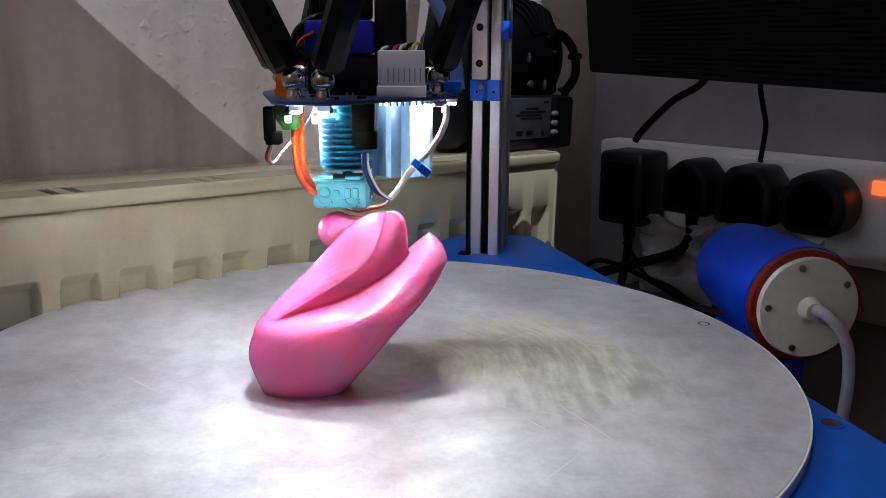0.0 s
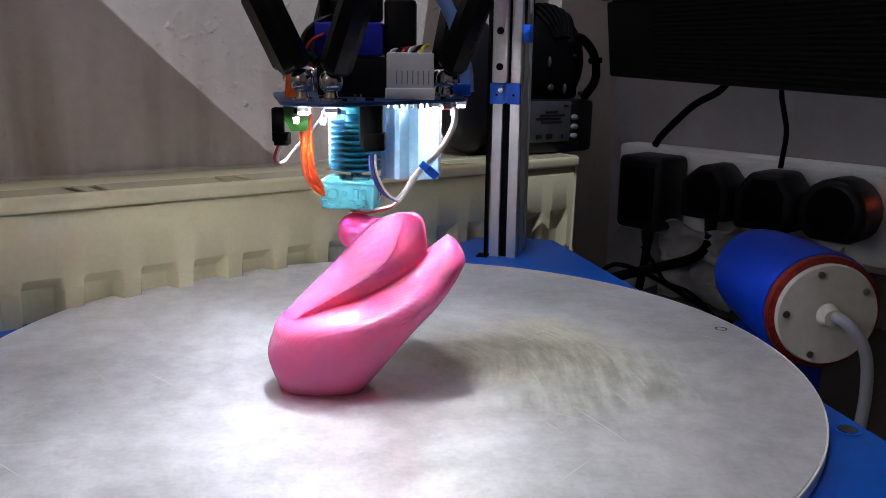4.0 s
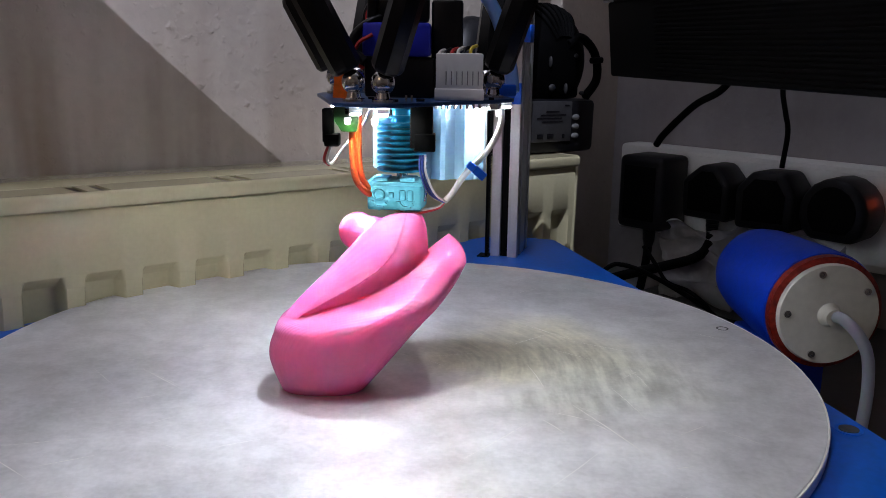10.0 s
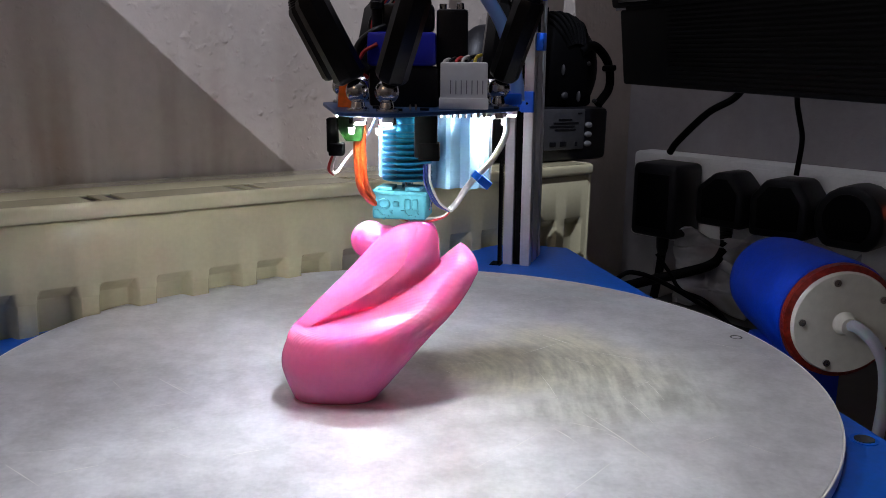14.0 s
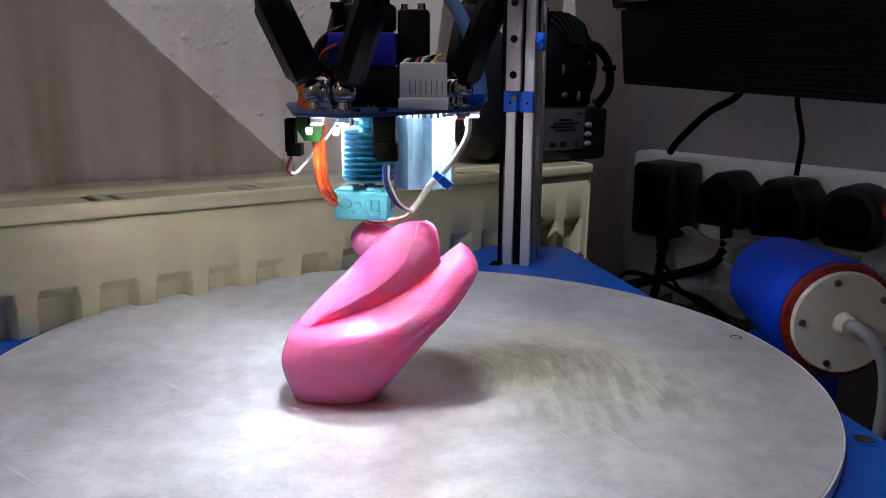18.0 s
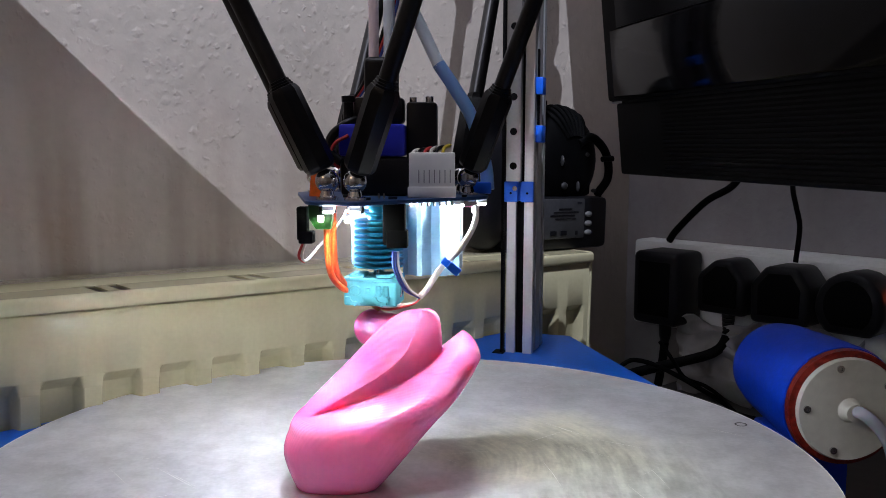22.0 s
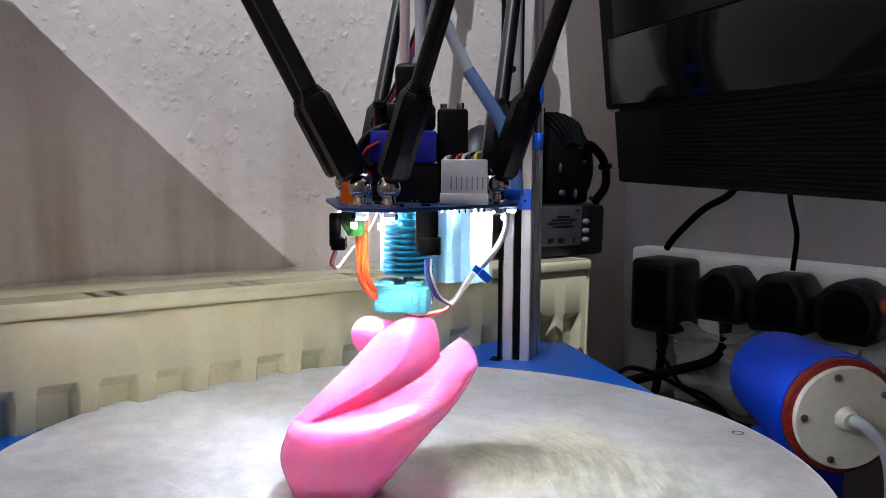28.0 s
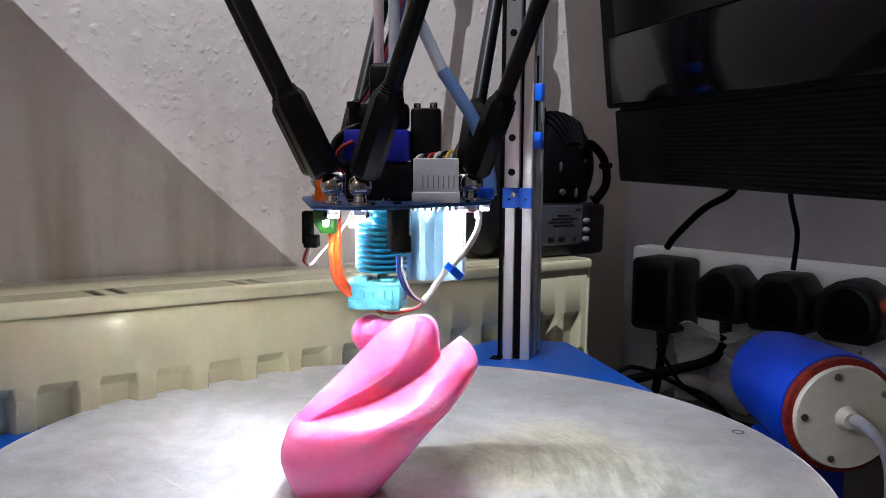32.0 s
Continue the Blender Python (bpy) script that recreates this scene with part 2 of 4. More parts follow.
M_DUCT = material("white_print", (0.26, 0.46, 0.62), 0.45, 0, 0.03, 300)
M_ORANGE = material("orange_sleeving", (0.68, 0.085, 0.012), 0.45, 0, 0.15, 900, 0.3, 1200, bump_depth=0.0003)
M_GREEN = material("green_plastic", (0.004, 0.022, 0.003), 0.3, 0, 0.05, 300)
M_WIRE_WHITE = material("white_wire", (0.75, 0.72, 0.68), 0.5, 0, 0.05, 300)
M_WIRE_BLUE = material("blue_wire", (0.03, 0.06, 0.3), 0.45, 0, 0.05, 300)
M_WIRE_RED = material("red_wire", (0.5, 0.03, 0.03), 0.45, 0, 0.05, 300)
M_WIRE_YELLOW = material("yellow_wire", (0.7, 0.55, 0.05), 0.45, 0, 0.05, 300)
M_TIE = material("blue_cable_tie", (0.0, 0.11, 0.7), 0.4, 0, 0.05, 300)
M_TUBE = material("milky_tube", (0.62, 0.66, 0.80), 0.3, 0, 0.03, 200, sss=0.3, alpha=0.8)
M_HOSE = material("milky_blue_hose", (0.22, 0.42, 0.85), 0.3, 0, 0.03, 200, sss=0.3, alpha=0.85)
M_TUBE_PINK = material("tube_with_pink_filament", (0.95, 0.82, 0.88), 0.3, 0, 0.03, 200)
M_TUBE_PALE = material("pale_tube", (0.78, 0.88, 1.0), 0.3, 0, 0.03, 200)
M_GLARE_PIN = material("glare_pin_white", (0.9, 0.9, 0.86), 0.3, 0, 0.02, 300, glow=3.0, glow_colour=(1.0, 0.98, 0.88))
M_LED = material("lit_led", (1, 1, 1), 0.4, 0, glow=1200.0, glow_colour=(0.97, 0.98, 0.90))
M_LED_UNSEEN = material("lit_led_unseen", (1, 1, 1), 0.4, 0, glow=4900.0, glow_colour=(0.86, 0.91, 1.0))
M_LED_WARM = material("lit_led_warm", (1, 1, 1), 0.4, 0, glow=3000.0, glow_colour=(0.95, 0.97, 0.93))
M_RADIATOR = material("cream_enamel", (0.60, 0.55, 0.345), 0.10, 0, 0.03, 300, 0.018, 22, 0.07, 9)
def woodchip(name, colour, proud):
    """Painted paper with scattered chips standing proud."""
    m = material(name, colour, 0.75, 0, 0.04, 120, 0.0, 0, 0.14, 6)
    nodes, links = m.node_tree.nodes, m.node_tree.links
    place = nodes.new("ShaderNodeTexCoord").outputs["Object"]
    heights = []
    for scale, near, far, amount in ((105, 0.0, 0.48, 0.9), (190, 0.0, 0.5, 0.6)):
        warp = nodes.new("ShaderNodeTexNoise")
        warp.inputs["Scale"].default_value = scale * 1.5
        push = nodes.new("ShaderNodeMix")
        push.data_type, push.blend_type = "RGBA", "LINEAR_LIGHT"
        push.inputs["Factor"].default_value = 0.003
        links.new(place, push.inputs["A"])
        links.new(place, warp.inputs["Vector"])
        links.new(warp.outputs["Color"], push.inputs["B"])
        cells = nodes.new("ShaderNodeTexVoronoi")
        cells.inputs["Scale"].default_value = scale
        links.new(push.outputs["Result"], cells.inputs["Vector"])
        dome = nodes.new("ShaderNodeMapRange")
        dome.interpolation_type = "SMOOTHSTEP"
        dome.inputs[1].default_value, dome.inputs[2].default_value, dome.inputs[3].default_value, dome.inputs[4].default_value = near, far, amount, 0.0
        links.new(cells.outputs["Distance"], dome.inputs[0])
        pick = nodes.new("ShaderNodeSeparateColor")
        links.new(cells.outputs["Color"], pick.inputs[0])
        chosen = nodes.new("ShaderNodeMapRange")
        chosen.inputs[1].default_value, chosen.inputs[2].default_value = 0.3, 0.95
        links.new(pick.outputs[0], chosen.inputs[0])
        both = nodes.new("ShaderNodeMath")
        both.operation = "MULTIPLY"
        links.new(dome.outputs[0], both.inputs[0])
        links.new(chosen.outputs[0], both.inputs[1])
        heights.append(both.outputs[0])
    soft = nodes.new("ShaderNodeTexNoise")
    soft.inputs["Scale"].default_value, soft.inputs["Detail"].default_value = 75, 4
    links.new(place, soft.inputs["Vector"])
    total = soft.outputs["Fac"]
    for h in heights:
        plus = nodes.new("ShaderNodeMath")
        plus.operation = "MULTIPLY_ADD"
        plus.inputs[1].default_value = 1.0
        links.new(h, plus.inputs[0])
        links.new(total, plus.inputs[2])
        total = plus.outputs[0]
    b = nodes.new("ShaderNodeBump")
    b.inputs["Strength"].default_value, b.inputs["Distance"].default_value = 0.85, proud
    links.new(total, b.inputs["Height"])
    links.new(b.outputs["Normal"], nodes["Principled BSDF"].inputs["Normal"])
    # brown grime and painted-in shade, upright runs low on the wall, fading out upwards
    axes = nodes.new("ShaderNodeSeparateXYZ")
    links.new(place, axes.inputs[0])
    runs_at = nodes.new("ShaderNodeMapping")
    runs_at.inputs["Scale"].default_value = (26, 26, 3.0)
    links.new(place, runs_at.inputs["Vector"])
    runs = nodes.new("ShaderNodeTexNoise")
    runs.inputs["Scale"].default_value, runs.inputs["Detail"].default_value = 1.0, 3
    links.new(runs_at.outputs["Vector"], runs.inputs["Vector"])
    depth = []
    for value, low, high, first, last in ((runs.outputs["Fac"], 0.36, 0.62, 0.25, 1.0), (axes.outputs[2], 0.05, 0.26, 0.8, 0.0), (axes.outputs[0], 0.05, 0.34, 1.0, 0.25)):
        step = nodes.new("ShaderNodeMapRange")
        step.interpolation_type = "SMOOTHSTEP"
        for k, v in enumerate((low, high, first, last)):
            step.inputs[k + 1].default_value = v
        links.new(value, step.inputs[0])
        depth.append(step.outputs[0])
    grime_shade = depth[0]
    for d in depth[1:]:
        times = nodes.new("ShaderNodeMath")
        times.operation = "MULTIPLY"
        links.new(grime_shade, times.inputs[0])
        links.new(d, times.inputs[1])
        grime_shade = times.outputs[0]
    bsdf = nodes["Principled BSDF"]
    shaded_paper = nodes.new("ShaderNodeMix")
    shaded_paper.data_type, shaded_paper.blend_type = "RGBA", "MULTIPLY"
    shaded_paper.inputs["B"].default_value = (0.42, 0.33, 0.25, 1)
    links.new(bsdf.inputs["Base Color"].links[0].from_socket, shaded_paper.inputs["A"])
    links.new(grime_shade, shaded_paper.inputs["Factor"])
    links.new(shaded_paper.outputs["Result"], bsdf.inputs["Base Color"])
    return m


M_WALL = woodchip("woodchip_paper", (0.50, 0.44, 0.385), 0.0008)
# east wall paper, its tone lowered to stand in for shade
M_WALL_DIM = woodchip("off_white_paper_shaded", (0.38, 0.36, 0.38), 0.0004)
M_PUTTY = material("off_white_print", (0.74, 0.74, 0.68), 0.5, 0, 0.05, 200)
M_REDRING = material("red_translucent_seal", (0.22, 0.018, 0.01), 0.35, 0, 0.4, 350, 0.6, 500)
M_SCREEN = material("black_screen", (0.0015, 0.0015, 0.002), 0.28, 0, 0.1, 20, specular=0.12)
M_GLOSS = material("piano_black", (0.001, 0.001, 0.0015), 0.09, 0, 0.1, 30, specular=0.10)
M_TABGREY = material("dull_grey_tab", (0.02, 0.02, 0.022), 0.6, 0, 0.2, 200)
M_PANEL = material("dark_grey_panel", (0.04, 0.04, 0.044), 0.5, 0, 0.15, 200)
M_BUTTON = material("dull_pale_button", (0.14, 0.14, 0.14), 0.5, 0, 0.1, 200)
M_SLEEVE = material("black_printed_sleeve", (0.0035, 0.0035, 0.0042), 0.32, 0, 0.2, 300, 0.2, 900, bump_depth=0.0002, specular=0.22)
M_SOOT = material("dull_black_plug", (0.001, 0.001, 0.001), 0.8, 0, 0.1, 200, specular=0.02)
M_GREYPANEL = material("grey_panel", (0.3, 0.3, 0.32), 0.5, 0, 0.1, 200)
M_CLOTH = material("pale_crumpled_plastic", (0.5, 0.49, 0.5), 0.5, 0, 0.1, 60, 0.5, 30, 0.15, 14, bump_depth=0.01)
M_TABLE = material("dark_tabletop", (0.03, 0.028, 0.026), 0.5, 0, 0.2, 60, 0.1, 100, 0.2, 8)
M_REDLIT = material("lit_red_switch", (0.8, 0.05, 0.02), 0.3, 0, glow=1.5, glow_colour=(1.0, 0.12, 0.03))
M_FLOOR = material("dark_carpet", (0.08, 0.07, 0.06), 0.9, 0, 0.3, 300, 0.4, 400, 0.2, 6)
M_CEILING = material("white_ceiling_paint", (0.75, 0.74, 0.72), 0.8, 0, 0.03, 80, 0.1, 60, 0.04, 3)


# ---- mesh helpers ----
def smooth(bm, angle=40):
    for f in bm.faces:
        f.smooth = True
    for e in bm.edges:
        if len(e.link_faces) == 2 and e.calc_face_angle(0) > radians(angle):
            e.smooth = False
    return bm


def mesh_object(name, bm, mat, angle=40):
    bm.normal_update()
    smooth(bm, angle)
    data = bpy.data.meshes.new(name)
    bm.to_mesh(data)
    bm.free()
    for one in (mat if isinstance(mat, (list, tuple)) else [mat]):
        data.materials.append(one)
    return new(name, data)


def part(name, bm, mat, parent, label="", at=None):
    ob = mesh_object(name, bm, mat)
    ob.parent = parent
    if at is not None:
        ob.matrix_basis = at
    if label:
        ob["label"] = label
    return ob


def empty(name, m, **tags):
    ob = new(name)
    ob.empty_display_size = 0.02
    ob.matrix_world = m
    return tagged(ob, **tags)


def add(bm, other, m=None):
    """Joins another bmesh into bm."""
    if m is not None:
        other.transform(m)
    data = bpy.data.meshes.new("joined")
    other.to_mesh(data)
    other.free()
    bm.from_mesh(data)
    bpy.data.meshes.remove(data)
    return bm


def box(x0, x1, y0, y1, z0, z1, bevel=0.0, segments=2):
    bm = bmesh.new()
    bmesh.ops.create_cube(bm, size=1)
    bmesh.ops.scale(bm, vec=(x1 - x0, y1 - y0, z1 - z0), verts=bm.verts)
    bmesh.ops.translate(bm, vec=((x0 + x1) / 2, (y0 + y1) / 2, (z0 + z1) / 2), verts=bm.verts)
    if bevel:
        bmesh.ops.bevel(bm, geom=bm.edges[:], offset=bevel, segments=segments, profile=0.5, affect="EDGES")
    return bm


def loft(rings, close=True, loop=True):
    """Rings of points of equal number, joined into a skin with closed ends."""
    bm = bmesh.new()
    rows = [[bm.verts.new(p) for p in ring] for ring in rings]
    n = len(rows[0])
    for a, b in zip(rows, rows[1:]):
        for i in range(n if loop else n - 1):
            j = (i + 1) % n
            bm.faces.new((a[i], a[j], b[j], b[i]))
    if close:
        bm.faces.new(rows[0][::-1])
        bm.faces.new(rows[-1])
    bmesh.ops.recalc_face_normals(bm, faces=bm.faces[:])
    return bm


def lathe(profile, segments=32):
    """A solid turned about z from (radius, z) pairs."""
    rings = [[(r * math.cos(2 * math.pi * i / segments), r * math.sin(2 * math.pi * i / segments), z) for i in range(segments)] for r, z in profile]
    return loft(rings)


def prism(points, z0, z1, bevel=0.0):
    bm = loft([[(x, y, z0) for x, y in points], [(x, y, z1) for x, y in points]])
    if bevel:
        rim = [e for e in bm.edges if abs(e.verts[0].co.z - e.verts[1].co.z) < 1e-9]
        bmesh.ops.bevel(bm, geom=rim, offset=bevel, segments=2, profile=0.5, affect="EDGES")
    return bm


def rounded(points, radius, steps=5):
    """A convex polygon, anticlockwise, with its corners rounded outwards by radius."""
    out, n = [], len(points)
    for i in range(n):
        a, b, c = Vector(points[i - 1]), Vector(points[i]), Vector(points[(i + 1) % n])
        d0, d1 = b - a, c - b
        t0, t1 = math.atan2(-d0.x, d0.y), math.atan2(-d1.x, d1.y)
        while t1 < t0:
            t1 += 2 * math.pi
        for k in range(steps + 1):
            t = t0 + (t1 - t0) * k / steps
            out.append((b.x + radius * math.cos(t), b.y + radius * math.sin(t)))
    return out


def curve_points(points, steps=8):
    """A smooth line through points (Catmull-Rom)."""
    p = [Vector(q) for q in points]
    p = [2 * p[0] - p[1]] + p + [2 * p[-1] - p[-2]]
    out = []
    for i in range(1, len(p) - 2):
        for k in range(steps):
            t = k / steps
            a, b, c, d = p[i - 1], p[i], p[i + 1], p[i + 2]
            out.append(0.5 * (2 * b + (c - a) * t + (2 * a - 5 * b + 4 * c - d) * t * t + (3 * b - a - 3 * c + d) * t ** 3))
    out.append(p[-2])
    return out


def tube(points, radius, segments=10, steps=8):
    line = curve_points(points, steps)
    rings, side = [], None
    for i, q in enumerate(line):
        way = (line[min(i + 1, len(line) - 1)] - line[max(i - 1, 0)]).normalized()
        if side is None:
            side = way.orthogonal().normalized()
        side = (side - way * side.dot(way)).normalized()
        up = way.cross(side)
        rings.append([q + radius * (side * math.cos(2 * math.pi * k / segments) + up * math.sin(2 * math.pi * k / segments)) for k in range(segments)])
    return loft(rings)


def ball(radius, centre=(0, 0, 0), scale=(1, 1, 1), u=24, v=14):
    bm = bmesh.new()
    bmesh.ops.create_uvsphere(bm, u_segments=u, v_segments=v, radius=radius)
    bmesh.ops.scale(bm, vec=scale, verts=bm.verts)
    bmesh.ops.translate(bm, vec=centre, verts=bm.verts)
    return bm


def disc_x(radius, x0, x1, segments=24):
    """A short cylinder along x."""
    bm = lathe([(radius, x0), (radius, x1)], segments)
    bm.transform(Matrix.Rotation(radians(90), 4, "Y"))
    return bm


# ---- the room ----
FLOOR_Z, CEIL_Z = -0.72, 1.68
WALL_BACK, CORNER = 0.083, 0.646


def setting(name, bm, mat, label, m=None):
    ob = mesh_object(name, bm, mat)
    if m is not None:
        ob.matrix_world = m
    return tagged(ob, label=label, kind="structure")


def build_room():
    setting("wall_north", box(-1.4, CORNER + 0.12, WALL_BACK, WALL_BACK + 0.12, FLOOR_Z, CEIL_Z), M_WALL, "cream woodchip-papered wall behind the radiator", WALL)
    setting("wall_east", box(CORNER, CORNER + 0.12, -2.6, WALL_BACK, FLOOR_Z, CEIL_Z), M_WALL_DIM, "grubby off-white papered wall with sockets, toned down for shade", WALL)
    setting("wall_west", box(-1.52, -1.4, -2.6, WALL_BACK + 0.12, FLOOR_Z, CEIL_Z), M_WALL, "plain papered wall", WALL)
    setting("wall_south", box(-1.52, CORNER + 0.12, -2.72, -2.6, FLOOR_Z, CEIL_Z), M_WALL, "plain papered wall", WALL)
    setting("floor", box(-1.52, CORNER + 0.12, -2.72, WALL_BACK + 0.12, FLOOR_Z - 0.1, FLOOR_Z), M_FLOOR, "dark carpeted floor", WALL)
    setting("ceiling", box(-1.52, CORNER + 0.12, -2.72, WALL_BACK + 0.12, CEIL_Z, CEIL_Z + 0.1), M_CEILING, "plain white ceiling", WALL)


def build_radiator():
    rad = empty("radiator", WALL @ Matrix.Rotation(radians(1.6), 4, "Y"), label="cream enamelled panel radiator on the wall", category="radiator")
    x0, x1, top, low = -0.45, 0.478, 0.0580, -0.50
    # pressed front panel: shallow flutes below the plain top band
    bm = bmesh.new()
    pitch, first = 0.0345, -0.0045
    flute_top, flute_low = 0.0165, low + 0.07
    start = first - 14 * pitch
    cols = []
    for k in range(40):
        base = start + k * pitch
        if base < x0 + 0.02 or base > x1 - 0.03:
            continue
        cols += [(base - 0.0006, 0.0), (base + 0.0004, 0.0009), (base + 0.0026, 0.0086), (base + 0.0036, 0.0095), (base + 0.0200, 0.0095), (base + 0.0210, 0.0086), (base + 0.0232, 0.0009), (base + 0.0242, 0.0)]
    cols = [(x0, 0.004), (x0 + 0.004, 0.0)] + cols + [(x1 - 0.004, 0.0), (x1, 0.004)]
    levels = [(top - 0.002, 0.003, 0), (top - 0.007, 0.0, 0), (flute_top + 0.0032, 0.0, 0), (flute_top + 0.0024, 0.0, 0.06), (flute_top - 0.0040, 0.0, 0.94), (flute_top - 0.0048, 0.0, 1), (flute_low, 0.0, 1), (flute_low - 0.005, 0.0, 0), (low, 0.0, 0)]
    rows = []
    for z, inset, deep in levels:
        rows.append([bm.verts.new((x, inset + (d if x in (x0, x1) else d * deep), z)) for x, d in cols])
    for a, b in zip(rows, rows[1:]):
        for i in range(len(cols) - 1):
            bm.faces.new((a[i], b[i], b[i + 1], a[i + 1]))
    add(bm, box(x0 + 0.001, x1 - 0.001, 0.0102, 0.016, low, top - 0.050, 0.002))
    part("front_panel", bm, M_RADIATOR, rad)
    # black block put inside to paint the shade seen through the slots
    part("slot_shade_block", box(x0 + 0.01, x1 - 0.01, 0.017, 0.061, low + 0.06, top - 0.045), M_BLACKMATT, rad)
    part("back_panel", box(x0, x1, 0.062, 0.074, low, top - 0.004, 0.003), M_RADIATOR, rad)
    # top cover: bars with two-by-two slots between them
    z0, z1 = top - 0.001, top + 0.0088
    part("top_grille", grille_bmesh(x0, x1, z0, z1), M_RADIATOR, rad, "cream top grille with paired dark slots")
    part("side_cover", box(x1 - 0.001, x1 + 0.004, 0.002, 0.074, low + 0.05, z1, 0.002), M_RADIATOR, rad)
    part("side_cover", box(x0 - 0.004, x0 + 0.001, 0.002, 0.074, low + 0.05, z1, 0.002), M_RADIATOR, rad)
    part("bracket", box(-0.2, -0.16, 0.0725, WALL_BACK + 0.002, low + 0.1, 0.0), M_ALU, rad)
    part("bracket", box(0.3, 0.34, 0.0725, WALL_BACK + 0.002, low + 0.1, 0.0), M_ALU, rad)
    return rad


def grille_bmesh(x0, x1, z0, z1):
    bm = box(x0, x1, -0.003, 0.004, z0, z1, 0.0028, 3)
    thin = z1 - 0.0016
    add(bm, box(x0, x1, 0.0275, 0.076, thin, z1, 0.0006))
    spans, left = [], x0
    for k in range(-4, 5):
        m = 0.0295 + k * 0.0937
        if m - 0.02 < x0 or m + 0.03 > x1:
            continue
        spans += [(left, m), (m + 0.0065, m + 0.0135)]
        left = m + 0.0200
    spans.append((left, x1))
    for a, b in spans:
        add(bm, box(a, b, 0.0032, 0.0282, thin, z1 - 0.0003))
    return bm


build_room()
build_radiator()


# ---- the printer ----
TOWERS = (72.8, 192.8, 312.8)
TOWER_R = 0.26
DECK = -0.0060


def polar(r, deg):
    return Vector((r * math.cos(radians(deg)), r * math.sin(radians(deg)), 0))


def build_printer():
    frame_ob = empty("delta_printer", pose(0, 0, 0), label="large delta printer with blue printed corners and aluminium towers", category="printer")
    for a in TOWERS:
        spin = Matrix.Rotation(radians(a - 90), 4, "Z")
        # local: y outwards from the bed's middle
        outline = rounded([(-0.146, 0.115), (0.146, 0.115), (0.102, 0.189), (0.023, 0.318), (-0.023, 0.318), (-0.102, 0.189)], 0.005)
        bm = prism(outline, DECK - 0.05, DECK, 0.0003)
        part("corner_bracket", bm, M_BLUE, frame_ob, at=spin)
        for fx, fy in ((-0.09, 0.15), (0.09, 0.15), (0.0, 0.29)):
            part("foot", lathe([(0.012, -0.0898), (0.014, -0.088), (0.0125, DECK - 0.0498)], 20), M_BLACKMATT, frame_ob, at=spin @ pose(fx, fy, 0))
        for sx in (-1, 1):
            part("screw_recess", lathe([(0.0058, DECK - 0.001), (0.0058, DECK + 0.0004), (0.0044, DECK + 0.0004), (0.0040, DECK + 0.0001)], 20), M_BLUE, frame_ob,
                 at=spin @ pose(sx * 0.102, 0.182, 0))
            part("screw_hole", lathe([(0.0041, DECK - 0.0005), (0.0041, DECK + 0.0006), (0.0036, DECK + 0.0006), (0.003, DECK + 0.0002)], 20), M_PANEL, frame_ob, at=spin @ pose(sx * 0.102, 0.182, 0))
        part("tower", tower_bmesh(), M_ALU, frame_ob, "silver slotted aluminium extrusion", at=spin @ pose(0, TOWER_R, 0))
        part("linear_rail", rail_bmesh(), M_RAIL, frame_ob, "steel linear rail", at=spin @ pose(-0.004, TOWER_R - 0.0105, 0))
        for k in range(10):
            part("rail_hole", lathe([(0.0027, 0), (0.0027, 0.0002), (0.0021, 0.0002)], 14), M_BLACKMATT, frame_ob, at=spin @ pose(-0.004, TOWER_R - 0.0165, 0.135 + k * 0.025, 90))
        # black strip painting in the shade of the extrusion's open slot
        part("slot_shade", box(-0.0028, 0.0028, -0.0075, -0.0055, DECK, 0.74), M_BLACKMATT, frame_ob, at=spin @ pose(0, TOWER_R, 0))
        part("belt", belt_bmesh(), M_BLACKMATT, frame_ob, "black toothed belt", at=spin @ pose(-0.0125, TOWER_R - 0.011, 0))
        part("carriage", box(-0.03, 0.03, TOWER_R - 0.045, TOWER_R - 0.0185, 0.50, 0.55, 0.004), M_BLUE, frame_ob, at=spin)
        if a == TOWERS[0]:
            clip = box(-0.0112, -0.0010, TOWER_R - 0.0145, TOWER_R - 0.0102, 0.1085, 0.1235, 0.0006)
            add(clip, box(0.0014, 0.0108, TOWER_R - 0.0145, TOWER_R - 0.0102, 0.1085, 0.1235, 0.0006))
            add(clip, box(-0.0105, 0.0102, TOWER_R - 0.0120, TOWER_R - 0.0102, 0.1092, 0.1228))
            for sx in (-0.0062, 0.0062):
                part("clip_hole", lathe([(0.0009, 0), (0.0009, 0.0002), (0.0006, 0.0002)], 12), M_BLACKMATT, frame_ob, at=spin @ pose(sx, TOWER_R - 0.01445, 0.1150, 90))
            part("rail_stop", clip, M_TIE, frame_ob, "small blue printed rail stop", at=spin)
            part("stop_screw", lathe([(0.0018, 0), (0.0018, 0.001), (0.001, 0.001)], 14), M_STEEL, frame_ob, at=spin @ pose(-0.003, TOWER_R - 0.0144, 0.1185, 90))
            for z in (0.152, 0.187):
                part("slot_clip", box(0.0102, 0.0155, TOWER_R - 0.008, TOWER_R + 0.004, z, z + 0.0125, 0.0008), M_TIE, frame_ob, at=spin)
            part("side_strip", box(0.0101, 0.0112, TOWER_R - 0.002, TOWER_R + 0.002, 0.165, 0.22), M_BLACKMATT, frame_ob, at=spin)
        part("belt_slot", box(-0.019, -0.0104, TOWER_R - 0.016, TOWER_R - 0.004, DECK - 0.004, DECK + 0.0006), M_BLACKMATT, frame_ob, at=spin)
